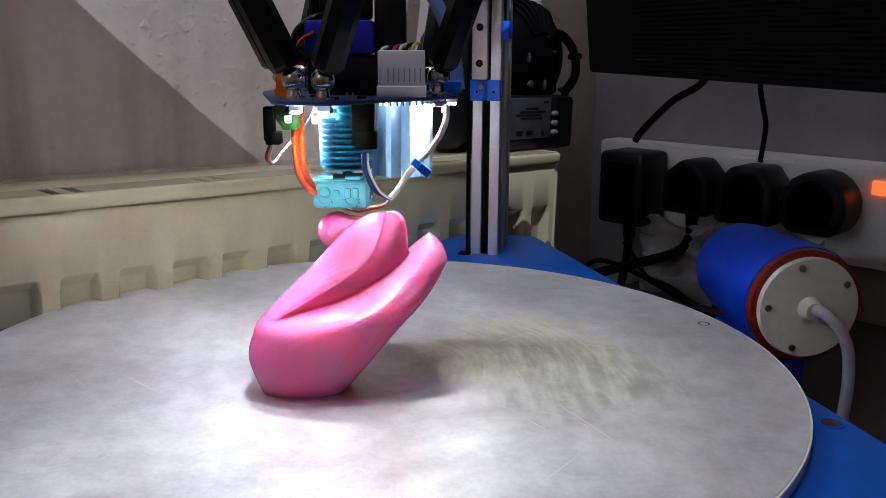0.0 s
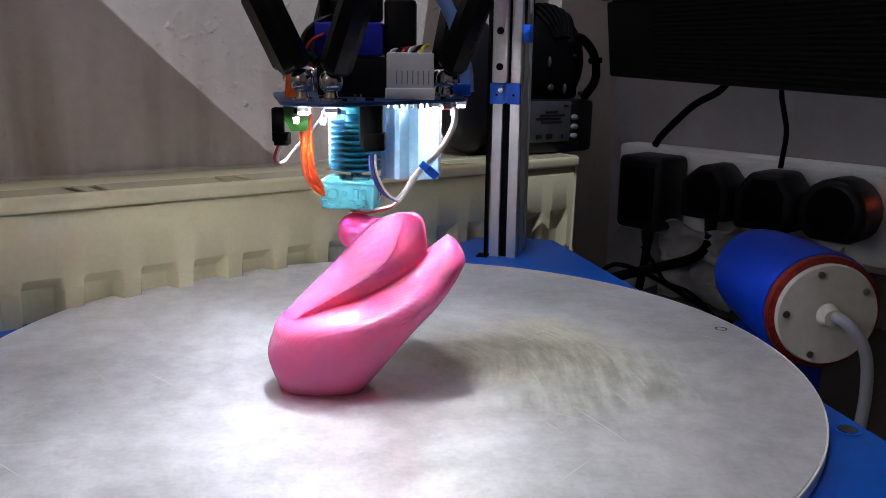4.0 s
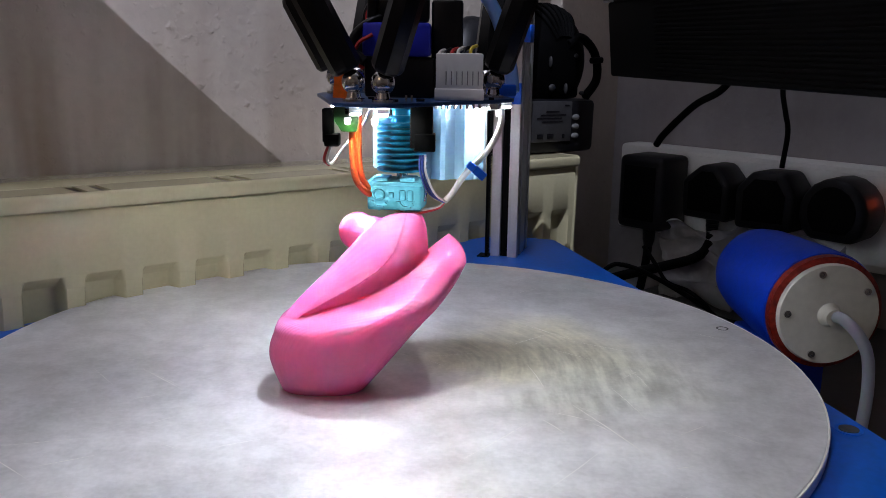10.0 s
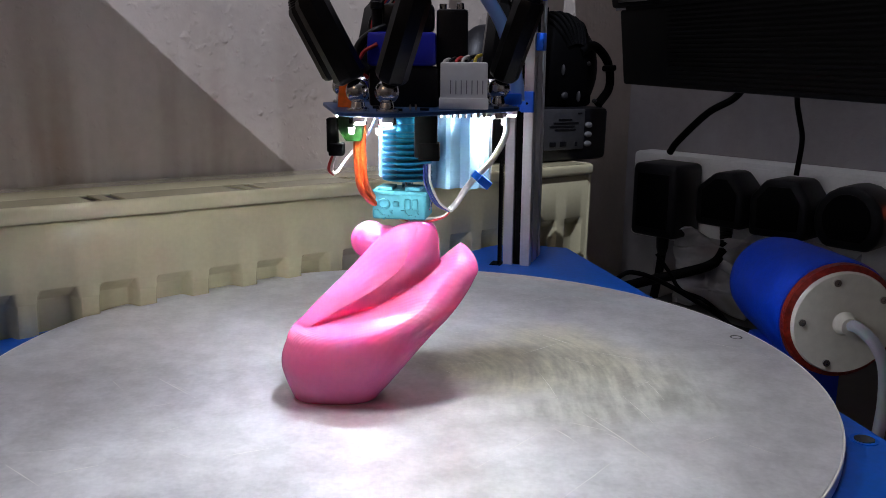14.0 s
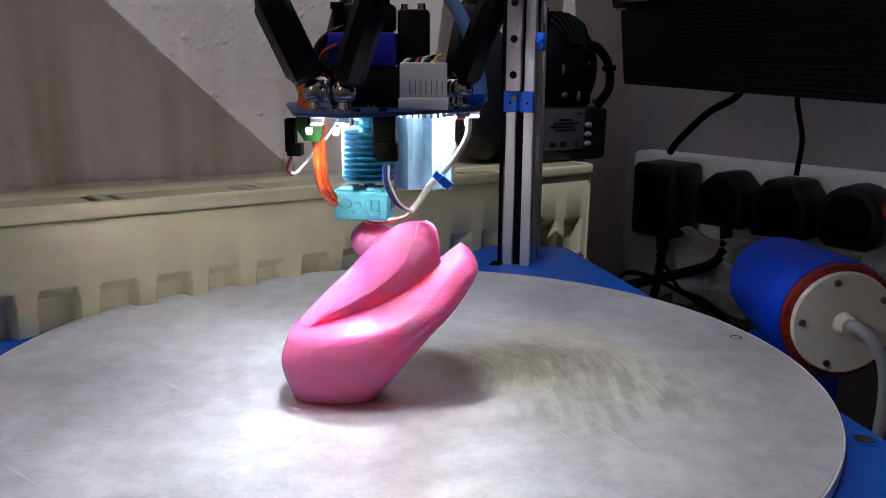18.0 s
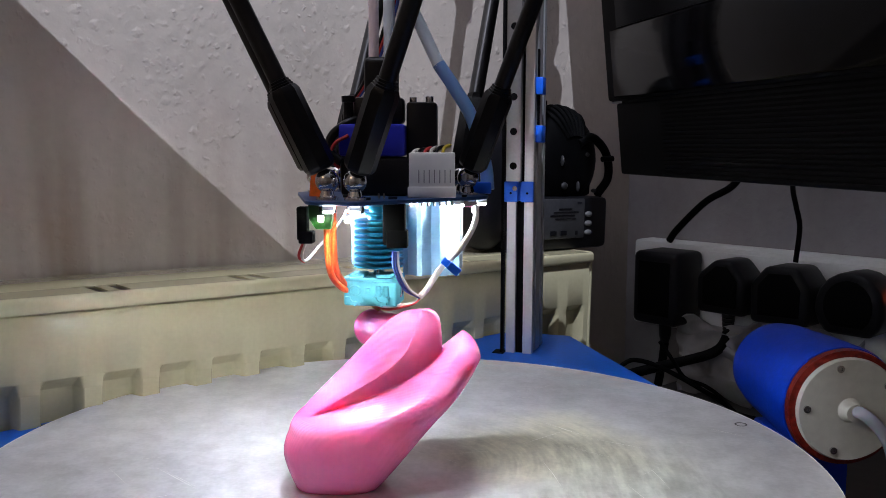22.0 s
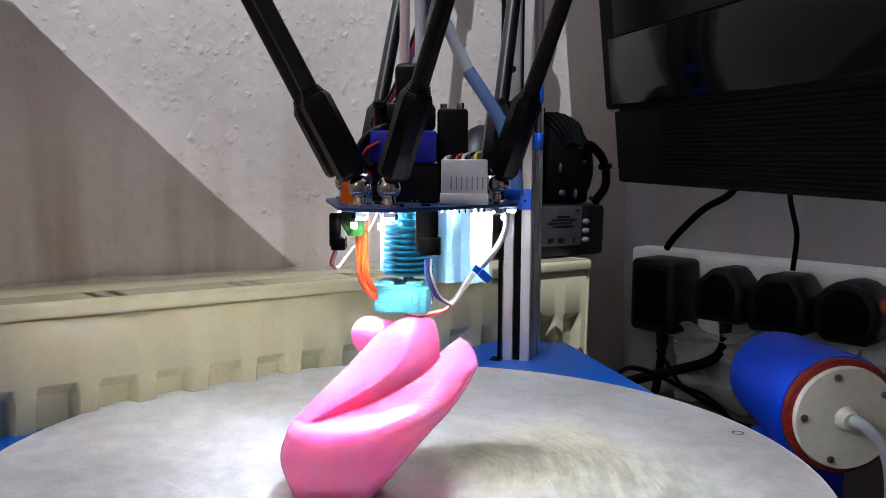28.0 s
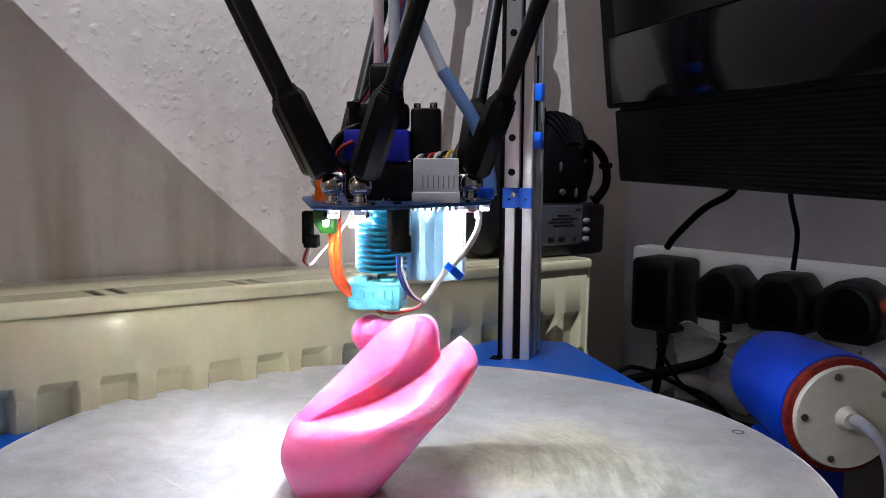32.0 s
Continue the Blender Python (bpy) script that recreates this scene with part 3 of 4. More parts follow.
    # side beams between the corners
    for a in TOWERS:
        spin = Matrix.Rotation(radians(a - 90 + 60), 4, "Z")
        part("side_beam", box(-0.2, 0.2, 0.125, 0.145, DECK - 0.045, DECK - 0.02, 0.0015), M_ALU, frame_ob, at=spin)
    return frame_ob


def tower_bmesh():
    h, back = 0.01, 0.03
    side = [(-h, -h), (-0.003, -h), (-0.003, -h + 0.005), (0.003, -h + 0.005), (0.003, -h), (h, -h), (h, -0.003), (h - 0.005, -0.003), (h - 0.005, 0.003), (h, 0.003),
            (h, 0.017), (h - 0.005, 0.017), (h - 0.005, 0.023), (h, 0.023), (h, back), (-h, back), (-h, 0.003), (-h + 0.005, 0.003), (-h + 0.005, -0.003), (-h, -0.003)]
    return loft([[(x, y, DECK - 0.04) for x, y in side], [(x, y, 0.75) for x, y in side]])


def rail_bmesh():
    return box(-0.0055, 0.0055, -0.006, 0.0, 0.1237, 0.74, 0.0006)


def belt_bmesh():
    bm = box(-0.0008, 0.0008, -0.003, 0.003, DECK - 0.02, 0.74)
    for k in range(370):
        z = DECK - 0.018 + k * 0.002
        if z < 0.5:
            add_box(bm, 0.0007, 0.0014, -0.0029, 0.0029, z, z + 0.001)
    return bm


def add_box(bm, x0, x1, y0, y1, z0, z1):
    v = [bm.verts.new((x, y, z)) for z in (z0, z1) for y in (y0, y1) for x in (x0, x1)]
    for q in ((0, 2, 3, 1), (4, 5, 7, 6), (0, 1, 5, 4), (2, 6, 7, 3), (0, 4, 6, 2), (1, 3, 7, 5)):
        bm.faces.new([v[i] for i in q])


def build_bed():
    bed = empty("print_bed", pose(0, 0, 0), label="round milled aluminium print bed, worn and scratched", category="print bed")
    r = 0.2
    bm = lathe([(r - 0.0006, -0.0058), (r, -0.0052), (r, -0.0012), (r - 0.0012, 0.0), (r - 0.0016, 0.0), (0.0005, 0.0)], 256)
    part("plate", bm, M_BED, bed)
    # pale ring standing in for light caught on the bevelled edge
    circle = [((r - 0.0004) * math.cos(radians(3 * k)), (r - 0.0004) * math.sin(radians(3 * k)), -0.0006) for k in range(121)]
    part("rim", tube(circle, 0.00055, 6, 2), M_SCRATCH_RIM, bed, "pale edge ring, a painted highlight")
    for x, y in ((-0.1315, 0.143), (0.1812, 0.0522), (0.03, -0.19)):
        part("screw_hole", lathe([(0.0033, -0.0005), (0.0033, 0.0001), (0.0026, 0.0001), (0.0015, -0.0004)], 20), M_PANEL, bed, at=pose(x, y, 0))
    rng = random.Random(4)
    bm = bmesh.new()
    for k in range(70):
        a, d = rng.uniform(0, 6.28), 0.19 * math.sqrt(rng.random())
        x, y = d * math.cos(a), d * math.sin(a)
        turn, half, w = radians(rng.choice((-38, -30, -45, 40, 20)) + rng.uniform(-9, 9)), rng.uniform(0.004, 0.022), rng.uniform(0.00008, 0.0002)
        ux, uy = math.cos(turn), math.sin(turn)
        if math.hypot(abs(x) + half, abs(y) + half) > 0.197:
            continue
        pts = [(x - ux * half, y - uy * half), (x + uy * w, y - ux * w), (x + ux * half, y + uy * half), (x - uy * w, y + ux * w)]
        bm.faces.new([bm.verts.new((p, q, 0.00004)) for p, q in pts])
    tagged(part("fine_scratching", bm, M_SCRATCH_RIM, bed, "fine bright scratches"), kind="stuff")
    # long cuts beside the print
    for x0, y0, x1, y1, w in ((0.081, -0.050, 0.108, -0.109, 0.00028), (0.103, -0.033, 0.112, -0.070, 0.0002), (0.067, -0.068, 0.077, -0.085, 0.0002), (0.117, -0.011, 0.121, -0.039, 0.00016),
                              (0.068, -0.004, 0.074, -0.040, 0.0002), (0.088, -0.073, 0.095, -0.082, 0.00025), (0.058, -0.137, 0.097, -0.087, 0.00012), (0.031, -0.112, 0.070, -0.065, 0.00012)):
        bm = bmesh.new()
        d = Vector((y0 - y1, x1 - x0)).normalized() * w
        mx, my = (x0 + x1) / 2 + 0.0006, (y0 + y1) / 2
        bm.faces.new([bm.verts.new((p, q, 0.00005)) for p, q in ((x0, y0), (mx - d.x, my - d.y), (x1, y1), (mx + d.x, my + d.y))])
        part("scratch", bm, M_SCRATCH_RIM, bed)
    return bed


def spline(pairs, x):
    """Smooth value at x between sorted pairs."""
    xs = [p[0] for p in pairs]
    ys = [p[1] for p in pairs]
    if x <= xs[0]:
        return ys[0]
    if x >= xs[-1]:
        return ys[-1]
    i = max(k for k in range(len(xs)) if xs[k] <= x)
    i = min(i, len(xs) - 2)

    def slope(k):
        if k == 0 or k == len(xs) - 1:
            a, b = (0, 1) if k == 0 else (len(xs) - 2, len(xs) - 1)
            return (ys[b] - ys[a]) / (xs[b] - xs[a])
        return (ys[k + 1] - ys[k - 1]) / (xs[k + 1] - xs[k - 1])
    h = xs[i + 1] - xs[i]
    t = (x - xs[i]) / h
    return ((2 * t ** 3 - 3 * t * t + 1) * ys[i] + (t ** 3 - 2 * t * t + t) * h * slope(i)
            + (-2 * t ** 3 + 3 * t * t) * ys[i + 1] + (t ** 3 - t * t) * h * slope(i + 1))


# upright outline of the pink print: height, left, right in millimetres
OUTER = [(0, -43.8, -6.5), (9.0, -47.3, 1.2), (17.0, -49.0, 7.8), (25, -47, 14.5), (31.5, -43, 20.5), (35.5, -28.5, 24.5), (42, -7, 30), (49, 3.0, 35), (50.6, 4.2, 35.8), (51.8, 7.6, 36.5), (55, 11.2, 38), (60, 19.5, 36.5), (64, 26, 33), (66, 29.5, 30)]
INNER = [(20, -44, 0), (31.5, -41.5, 8), (38, -36.8, 13), (46, -29.5, 17), (54, -21.5, 19.5), (60.5, -15.5, 20.2), (67, -9.5, 20.0), (72, -4.5, 19.5), (75, -0.5, 18.6), (77, 3.5, 17), (78, 7, 15)]
RIDGE = [(20, -42, -8), (31.5, -37, -11), (41, -23, -12), (51, -6, -11), (60, 4.5, -8.5), (70, 9.0, -4), (78, 11, 1)]


def build_print():
    n = 48
    rings = []
    for k in range(70):
        z = 66.0 * k / 69
        a, b = spline([(p[0], p[1]) for p in OUTER], z), spline([(p[0], p[2]) for p in OUTER], z)
        half = (b - a) / 2
        front = spline([(0, 14), (20, 24), (35, 24), (50, 16), (60, 11), (66, 1.5)], z)
        back = spline([(0, 15), (20, 34), (32, 44), (43, 44), (52, 38), (60, 18), (66, 1.5)], z)
        mid = spline([(0, 0), (20, 1), (35, 3), (50, 9), (69, 19)], z)
        ring = []
        for i in range(n):
            t = 2 * math.pi * i / n
            c, s = math.cos(t), math.sin(t)
            # squarish lower down, round at the tip
            flat = spline([(0, 0.78), (20, 0.86), (40, 0.95), (50, 1.0)], z)
            c, s = math.copysign(abs(c) ** flat, c), math.copysign(abs(s) ** flat, s)
            # above the fold the rim narrows to an edge
            edge = max(0.0, min(1.0, (z - 30) / 8)) * max(0.0, -c)
            ring.append(((a + half + half * c) / 1000, (mid - 0.55 * front * edge + (back if s > 0 else front) * s * (1 - 0.75 * edge)) / 1000, z / 1000))
        rings.append(ring)
    bm = loft(rings)
    rings = []
    for k in range(60):
        z = 20 + 58.0 * k / 59
        a, b = spline([(p[0], p[1]) for p in INNER], z), spline([(p[0], p[2]) for p in INNER], z)
        x, y = spline([(p[0], p[1]) for p in RIDGE], z), spline([(p[0], p[2]) for p in RIDGE], z)
        deep = spline([(20, 12), (45, 16), (65, 12), (75, 8), (79, 3)], z)
        key = [(a, 2), ((a * 0.5 + x * 0.5), y * 0.74), (x - 0.9, y + 0.12), (x, y), (x + 0.7, y + 0.45), (x * 0.55 + b * 0.45, y * 0.62), (b * 0.93 + x * 0.07, 0.5), (b, 5.5), (b * 0.75 + a * 0.25, deep), (a * 0.6 + b * 0.4, deep)]
        closed = key + key[:3]
        line = curve_points([(p, q, 0) for p, q in [key[-1]] + closed], 6)[6:6 + 60]
        rings.append([(p.x / 1000, (p.y + 2) / 1000, z / 1000) for p in line])
    add(bm, loft(rings))
    # round knob behind, joined by a neck
    add(bm, ball(0.0088, (-0.0108, 0.016, 0.0672), (1.0, 1.0, 0.98), 32, 20))
    add(bm, tube([(-0.0125, 0.016, 0.0672), (-0.006, 0.013, 0.0668), (0.003, 0.009, 0.0665)], 0.0080, 20))
    ob = mesh_object("pink_print", bm, M_PINK, 60)
    ob.matrix_world = pose(0.0, -0.035, 0.0001)
    one = ob.modifiers.new("one_skin", "REMESH")
    one.mode, one.voxel_size, one.use_smooth_shade = "VOXEL", 0.0005, True
    return tagged(ob, label="half-finished glossy pink printed figure leaning over the bed", category="printed figure")


# ---- the print head ----
HEAD_HOME = Vector((-0.0095, -0.0195, HEAD_Z))
JOINT_R, JOINT_H = 0.025, 0.031


def joints():
    out = []
    for a in TOWERS:
        for s in (-1, 1):
            out.append((a, polar(JOINT_R, a) + s * polar(JOINT_H, a + 90)))
    return out


def build_head(parent):
    head = empty("print_head", Matrix.Translation(HEAD_HOME), label="lit effector board with blue finned hot end and turquoise sock")
    head.parent = parent
    # board: a triangle with blunt corners
    pts = [(p.x, p.y) for a, p in joints()]
    pts.sort(key=lambda q: math.atan2(q[1], q[0]))
    part("circuit_board", prism(rounded(pts, 0.009), -0.0016, 0.0, 0.0003), M_PCB, head, "dark blue circuit board")
    for a, p in joints():
        part("ball_stud", lathe([(0.0045, 0.0), (0.0045, 0.0012), (0.003, 0.0016), (0.0024, 0.004), (0.0026, 0.0042)], 20), M_STEEL, head, at=Matrix.Translation(p))
        part("ball", ball(0.0048, (0, 0, 0.0078)), M_STEEL, head, at=Matrix.Translation(p))
        part("nut", lathe([(0.0032, -0.0052), (0.0036, -0.0048), (0.0036, -0.0026), (0.0032, -0.0022)], 6), M_STEEL, head, at=Matrix.Translation(p))
    # hot end
    prof = [(0.0001, -0.002), (0.0042, -0.002)]
    for k in range(2):
        z = -0.0045 - 0.0030 * k
        prof += [(0.0042, z), (0.0062, z - 0.0001), (0.0062, z - 0.0012), (0.0042, z - 0.0013)]
    for k in range(9):
        z = -0.0106 - 0.0025 * k
        prof += [(0.0050, z), (0.0108, z - 0.0001), (0.0111, z - 0.0002), (0.0111, z - 0.0010), (0.0108, z - 0.0011), (0.0050, z - 0.0012)]
    prof.append((0.0001, -0.0334))
    part("heat_sink", lathe(prof, 48), M_SINK, head, "blue anodised finned heat sink")
    part("heat_break", lathe([(0.0025, -0.036), (0.0025, -0.031)], 16), M_STEEL, head)
    sock = box(-0.0143, 0.0096, -0.0105, 0.0065, -0.0483, -0.0365, 0.0012, 3)
    add(sock, box(-0.0148, 0.0101, -0.0110, 0.007, -0.0375, -0.0355, 0.0008))
    add(sock, box(-0.0118, -0.0052, -0.0102, 0.0, -0.0357, -0.0340, 0.0005))
    add(sock, box(0.0002, 0.0068, -0.0102, 0.0, -0.0357, -0.0340, 0.0005))
    sk = part("silicone_sock", sock, M_SOCK, head, "turquoise silicone sock", at=pose(0.0007, 0.0005, 0) @ pose(-0.0046, 0, 0, 0, 0, -8) @ pose(0.0046, 0, 0))
    emblem(head, sk.matrix_basis.copy())
    part("nozzle", lathe([(0.0032, -0.0485), (0.0032, -0.0500), (0.0006, -0.0520), (0.0003, -0.0522)], 24), material("brass", (0.6, 0.42, 0.16), 0.3, 1.0), head, at=pose(-0.0005, 0, 0))
    # clamp and column above the board
    part("clamp", box(-0.016, 0.014, -0.008, 0.014, 0.0, 0.017, 0.002), M_BLACK, head)
    part("blue_ring", box(-0.0165, 0.0125, -0.0085, 0.0145, 0.0172, 0.0312, 0.0015), M_NAVY, head, "blue printed clamp ring")
    part("column", box(-0.0105, 0.0115, -0.0045, 0.013, 0.0314, 0.043, 0.002), M_BLACK, head)
    part("bolt_post", lathe([(0.0022, 0.0315), (0.0022, 0.0405), (0.0030, 0.0406), (0.0030, 0.0432), (0.0020, 0.0434)], 14), M_BLACK, head, at=pose(-0.0125, -0.0035, 0))
    part("bolt_post", lathe([(0.0016, 0.041), (0.0016, 0.0432), (0.0011, 0.0434)], 14), M_STEEL, head, at=pose(0.0152, 0.006, 0))
    part("tube_fitting", box(-0.0062, 0.0088, 0.0, 0.0115, 0.0432, 0.0606, 0.0028, 3), M_BLACK, head)
    part("fan_body", box(0.0125, 0.026, -0.0005, 0.0165, 0.0, 0.041, 0.0015), M_BLACK, head)
    part("screw", lathe([(0.0018, 0.0412), (0.0018, 0.0435), (0.0012, 0.0438)], 12), M_STEEL, head, at=pose(0.0225, 0.006, 0))
    # white plug on the board
    plug = part("cable_plug", box(0.0146, 0.0340, -0.0195, -0.0085, 0.0002, 0.0190, 0.0006), M_WHITE, head, "white multi-pin plug")
    for k in range(7):
        part("slit", box(0.0186 + k * 0.0022, 0.0190 + k * 0.0022, -0.01962, -0.0194, 0.0062, 0.0118), M_GREYPANEL, head)
    part("socket_rim", box(0.0141, 0.0345, -0.0201, -0.0079, 0.0001, 0.0047, 0.0005), M_WHITE, head)
    for k in range(9):
        part("solder_pin", lathe([(0.0006, -0.0038), (0.0007, -0.0016)], 8), M_STEEL, head, at=pose(0.0122 + k * 0.0026, -0.0155, 0))
    for x in (0.0030, 0.0052):
        part("header_pin", box(x - 0.0004, x + 0.0004, -0.0324, -0.0316, 0.0, 0.0026), M_STEEL, head)
    for x, y, w, d in ((-0.0015, -0.0345, 0.0030, 0.0016), (0.0085, -0.0290, 0.0036, 0.0020), (-0.0120, -0.0180, 0.0026, 0.0026), (0.0380, -0.0130, 0.0022, 0.0016)):
        part("chip", box(x - w / 2, x + w / 2, y - d / 2, y + d / 2, 0.0, 0.0011, 0.0002), M_BLACK, head)
    # black plugs hanging under the board
    part("sensor_plug", box(0.0046, 0.0138, -0.034, -0.028, -0.0185, -0.0018, 0.0006), M_SOOT, head)
    part("plug_collar", box(0.0062, 0.0148, -0.0346, -0.0274, -0.0197, -0.0125, 0.0006), M_SOOT, head)
    part("side_plug", box(-0.0305, -0.0262, -0.034, -0.028, -0.0165, -0.0030, 0.0006), M_SOOT, head)
    part("plug_collar", box(-0.0298, -0.0238, -0.0345, -0.0275, -0.0180, -0.013, 0.0006), M_SOOT, head)
    part("green_terminal", loft([[(-0.0262, -0.031, -0.0018), (-0.0162, -0.031, -0.0018), (-0.0162, -0.022, -0.0018), (-0.0262, -0.022, -0.0018)], [(-0.0258, -0.031, -0.0080), (-0.0164, -0.031, -0.0090), (-0.0164, -0.022, -0.0090), (-0.0258, -0.022, -0.0080)], [(-0.0232, -0.030, -0.0124), (-0.0172, -0.030, -0.0124), (-0.0172, -0.023, -0.0124), (-0.0232, -0.023, -0.0124)]]), M_GREEN, head, "translucent green terminal")
    part("amber_lamp", loft([[(-0.0285, -0.014, 0.0002), (-0.0205, -0.014, 0.0002), (-0.0205, -0.004, 0.0002), (-0.0285, -0.004, 0.0002)], [(-0.0282, -0.0135, 0.0042), (-0.0205, -0.0135, 0.0035), (-0.0205, -0.0045, 0.0035), (-0.0282, -0.0045, 0.0042)], [(-0.0278, -0.012, 0.0105), (-0.0240, -0.012, 0.0098), (-0.0240, -0.006, 0.0098), (-0.0278, -0.006, 0.0105)]]), material("lit_amber_plastic", (0.25, 0.03, 0.004), 0.3, 0, 0.5, 300, 0.6, 300, bump_depth=0.001, glow=0.06, glow_colour=(1.0, 0.2, 0.01)), head, "glowing amber lamp")
    # lamps at the corners, and an unseen one added left to brighten the bed
    for (x, y, m) in ((-0.0165, -0.0385, M_LED_WARM), (-0.0055, -0.0415, M_LED_WARM), (0.0462, 0.013, M_LED), (0.0340, 0.000, M_LED), (-0.0300, 0.0080, M_LED_UNSEEN)):
        part("lamp_base", box(x - 0.0024, x + 0.0024, y - 0.0024, y + 0.0024, -0.0042, -0.0018, 0.0004), M_WHITE, head)
        # pale pin; its glow stands in for lamp light falling on it
        part("glare_pin", lathe([(0.0008, -0.0088), (0.0012, -0.0084), (0.0013, -0.0062)], 12), M_GLARE_PIN, head, "pale pin with painted-in glare", at=pose(x - 0.0034, y, 0))
        part("led", box(x - 0.0018, x + 0.0018, y - 0.0018, y + 0.0018, -0.0050, -0.0043, 0.0003), m, head, "lit white lamp")
    # ducts
    duct = []
    for k in range(13):
        x = 0.0105 + 0.0255 * k / 12
        duct.append((x, 0.004 + 0.0022 * math.sin(k * 1.35)))
    outline = duct + [(x, y + 0.0016) for x, y in duct[::-1]]
    part("fan_duct", prism(outline, -0.0365, -0.0022), M_DUCT, head, "white ribbed fan duct lit from above")
    part("fan_shroud", box(-0.0135, 0.0104, 0.0102, 0.013, -0.0325, -0.0022, 0.0008), M_DUCT, head)
    part("duct_leg", box(0.0335, 0.0375, 0.008, 0.011, -0.034, -0.0022, 0.001), M_GREYPANEL, head)
    # wires
    part("heater_sleeve", tube([(-0.0185, -0.027, -0.0025), (-0.0195, -0.0245, -0.016), (-0.0192, -0.0195, -0.031), (-0.0165, -0.012, -0.0385), (-0.0125, -0.0065, -0.0425)], 0.0014, 10), M_ORANGE, head)
    part("heater_sleeve", tube([(-0.0165, -0.026, -0.0025), (-0.0172, -0.022, -0.016), (-0.0170, -0.017, -0.030), (-0.0145, -0.0085, -0.0385), (-0.0115, -0.004, -0.0425)], 0.0014, 10), M_ORANGE, head)
    part("white_cable", tube([(0.0435, 0.0, -0.0045), (0.0425, -0.004, -0.0125), (0.0365, -0.009, -0.0225), (0.0275, -0.013, -0.0315), (0.0222, -0.014, -0.0395), (0.0190, -0.0132, -0.0432)], 0.00135, 10), M_WIRE_WHITE, head)
    for d, m in ((0.0, M_WIRE_WHITE), (0.0011, M_WIRE_RED)):
        part("sensor_lead", tube([(0.0195, -0.0133, -0.0428), (0.0165, -0.0125, -0.0458 - d * 0.5), (0.0105, -0.0105, -0.0475 - d), (0.004, -0.0085, -0.0488 - d), (-0.002, -0.005, -0.0485)], 0.00055, 8), m, head)
    part("cable_tie", box(-0.0022, 0.0022, -0.0022, 0.0022, -0.0016, 0.0016, 0.0004), M_TIE, head, at=pose(0.0305, -0.0118, -0.0285, 0, 40, 0))
    part("cable_tie_head", box(-0.0014, 0.0044, -0.0028, 0.0008, -0.0018, 0.0018, 0.0004), M_TIE, head, at=pose(0.0325, -0.0125, -0.0300, 0, 40, 0))
    for k in range(3):
        d = 0.0011 * k
        part("sensor_wire", tube([(0.0085 + d, -0.031, -0.0215), (0.0088 + d, -0.0285, -0.029), (0.0125 + d, -0.022, -0.0385), (0.0185 + d * 0.5, -0.0145, -0.0435)], 0.0005, 8), M_WIRE_BLUE if k < 2 else M_WIRE_WHITE, head)
    part("fan_wire", tube([(-0.0275, -0.031, -0.018), (-0.0290, -0.031, -0.0235), (-0.0275, -0.028, -0.0255), (-0.026, -0.005, -0.0225), (-0.018, 0.004, -0.013), (-0.0145, 0.009, -0.006)], 0.0006, 8), M_WIRE_WHITE, head)
    part("fan_wire", tube([(-0.0285, -0.031, -0.018), (-0.0303, -0.031, -0.0235), (-0.0285, -0.029, -0.0262)], 0.0006, 8), M_WIRE_RED, head)
    for k, m in enumerate((M_WIRE_WHITE, M_BLACK, M_WIRE_RED, M_WIRE_WHITE, M_BLACK, M_WIRE_YELLOW)):
        x = 0.0155 + k * 0.0026
        part("loom_wire", tube([(x, -0.0145, 0.0172), (x + 0.0008, -0.0125, 0.0194 + 0.0003 * k), (x + 0.003, -0.006, 0.0200 + 0.0004 * k), (x + 0.002 - 0.001 * k, 0.004, 0.0165 + 0.0006 * k), (0.024, 0.0165, 0.010 + 0.001 * k)], 0.0007, 8), m, head)
    for k, m in enumerate((M_BLACK, M_WIRE_RED, M_WIRE_BLUE, M_WIRE_WHITE, M_BLACK, M_WIRE_RED)):
        part("loom_wire", tube([(-0.0145 + 0.0006 * k, 0.0165, 0.026 + 0.001 * k), (-0.0175 + 0.0008 * k, 0.0195, 0.036), (-0.0075 + 0.0012 * k, 0.020, 0.052), (0.004 + 0.0015 * k, 0.022, 0.085), (0.012 + 0.001 * k, 0.026, 0.13)], 0.0009, 8), m, head)
    part("loom_sleeve", tube([(-0.0155, -0.0095, 0.0150), (-0.0205, -0.008, 0.0200), (-0.0190, -0.006, 0.0265), (-0.0120, -0.005, 0.0318), (-0.006, 0.0, 0.034)], 0.0021, 10), M_SLEEVE, head)
    part("loom_wire", tube([(-0.0160, -0.0090, 0.0120), (-0.0195, -0.009, 0.0165), (-0.0180, -0.0095, 0.0225), (-0.0120, -0.009, 0.0262)], 0.0008, 8), M_WIRE_RED, head)
    # tubes to the spool
    part("filament_tube", tube([(-0.0022, 0.0055, 0.055), (-0.0022, 0.0055, 0.09), (-0.004, 0.007, 0.17)], 0.0023, 12), M_TUBE_PINK, head, "pale tube showing pink filament")
    part("filament_tube", tube([(0.0048, 0.0055, 0.055), (0.0046, 0.0055, 0.09), (0.0025, 0.007, 0.17)], 0.0026, 12), M_TUBE_PALE, head, "pale tube")
    part("hose_sleeve", tube([(0.0490, 0.0155, 0.0018), (0.0478, 0.0175, 0.0135), (0.0419, 0.0195, 0.0339), (0.0341, 0.0215, 0.0475), (0.0262, 0.0235, 0.0593)], 0.0031, 14), M_HOSE, head, "milky blue hose")
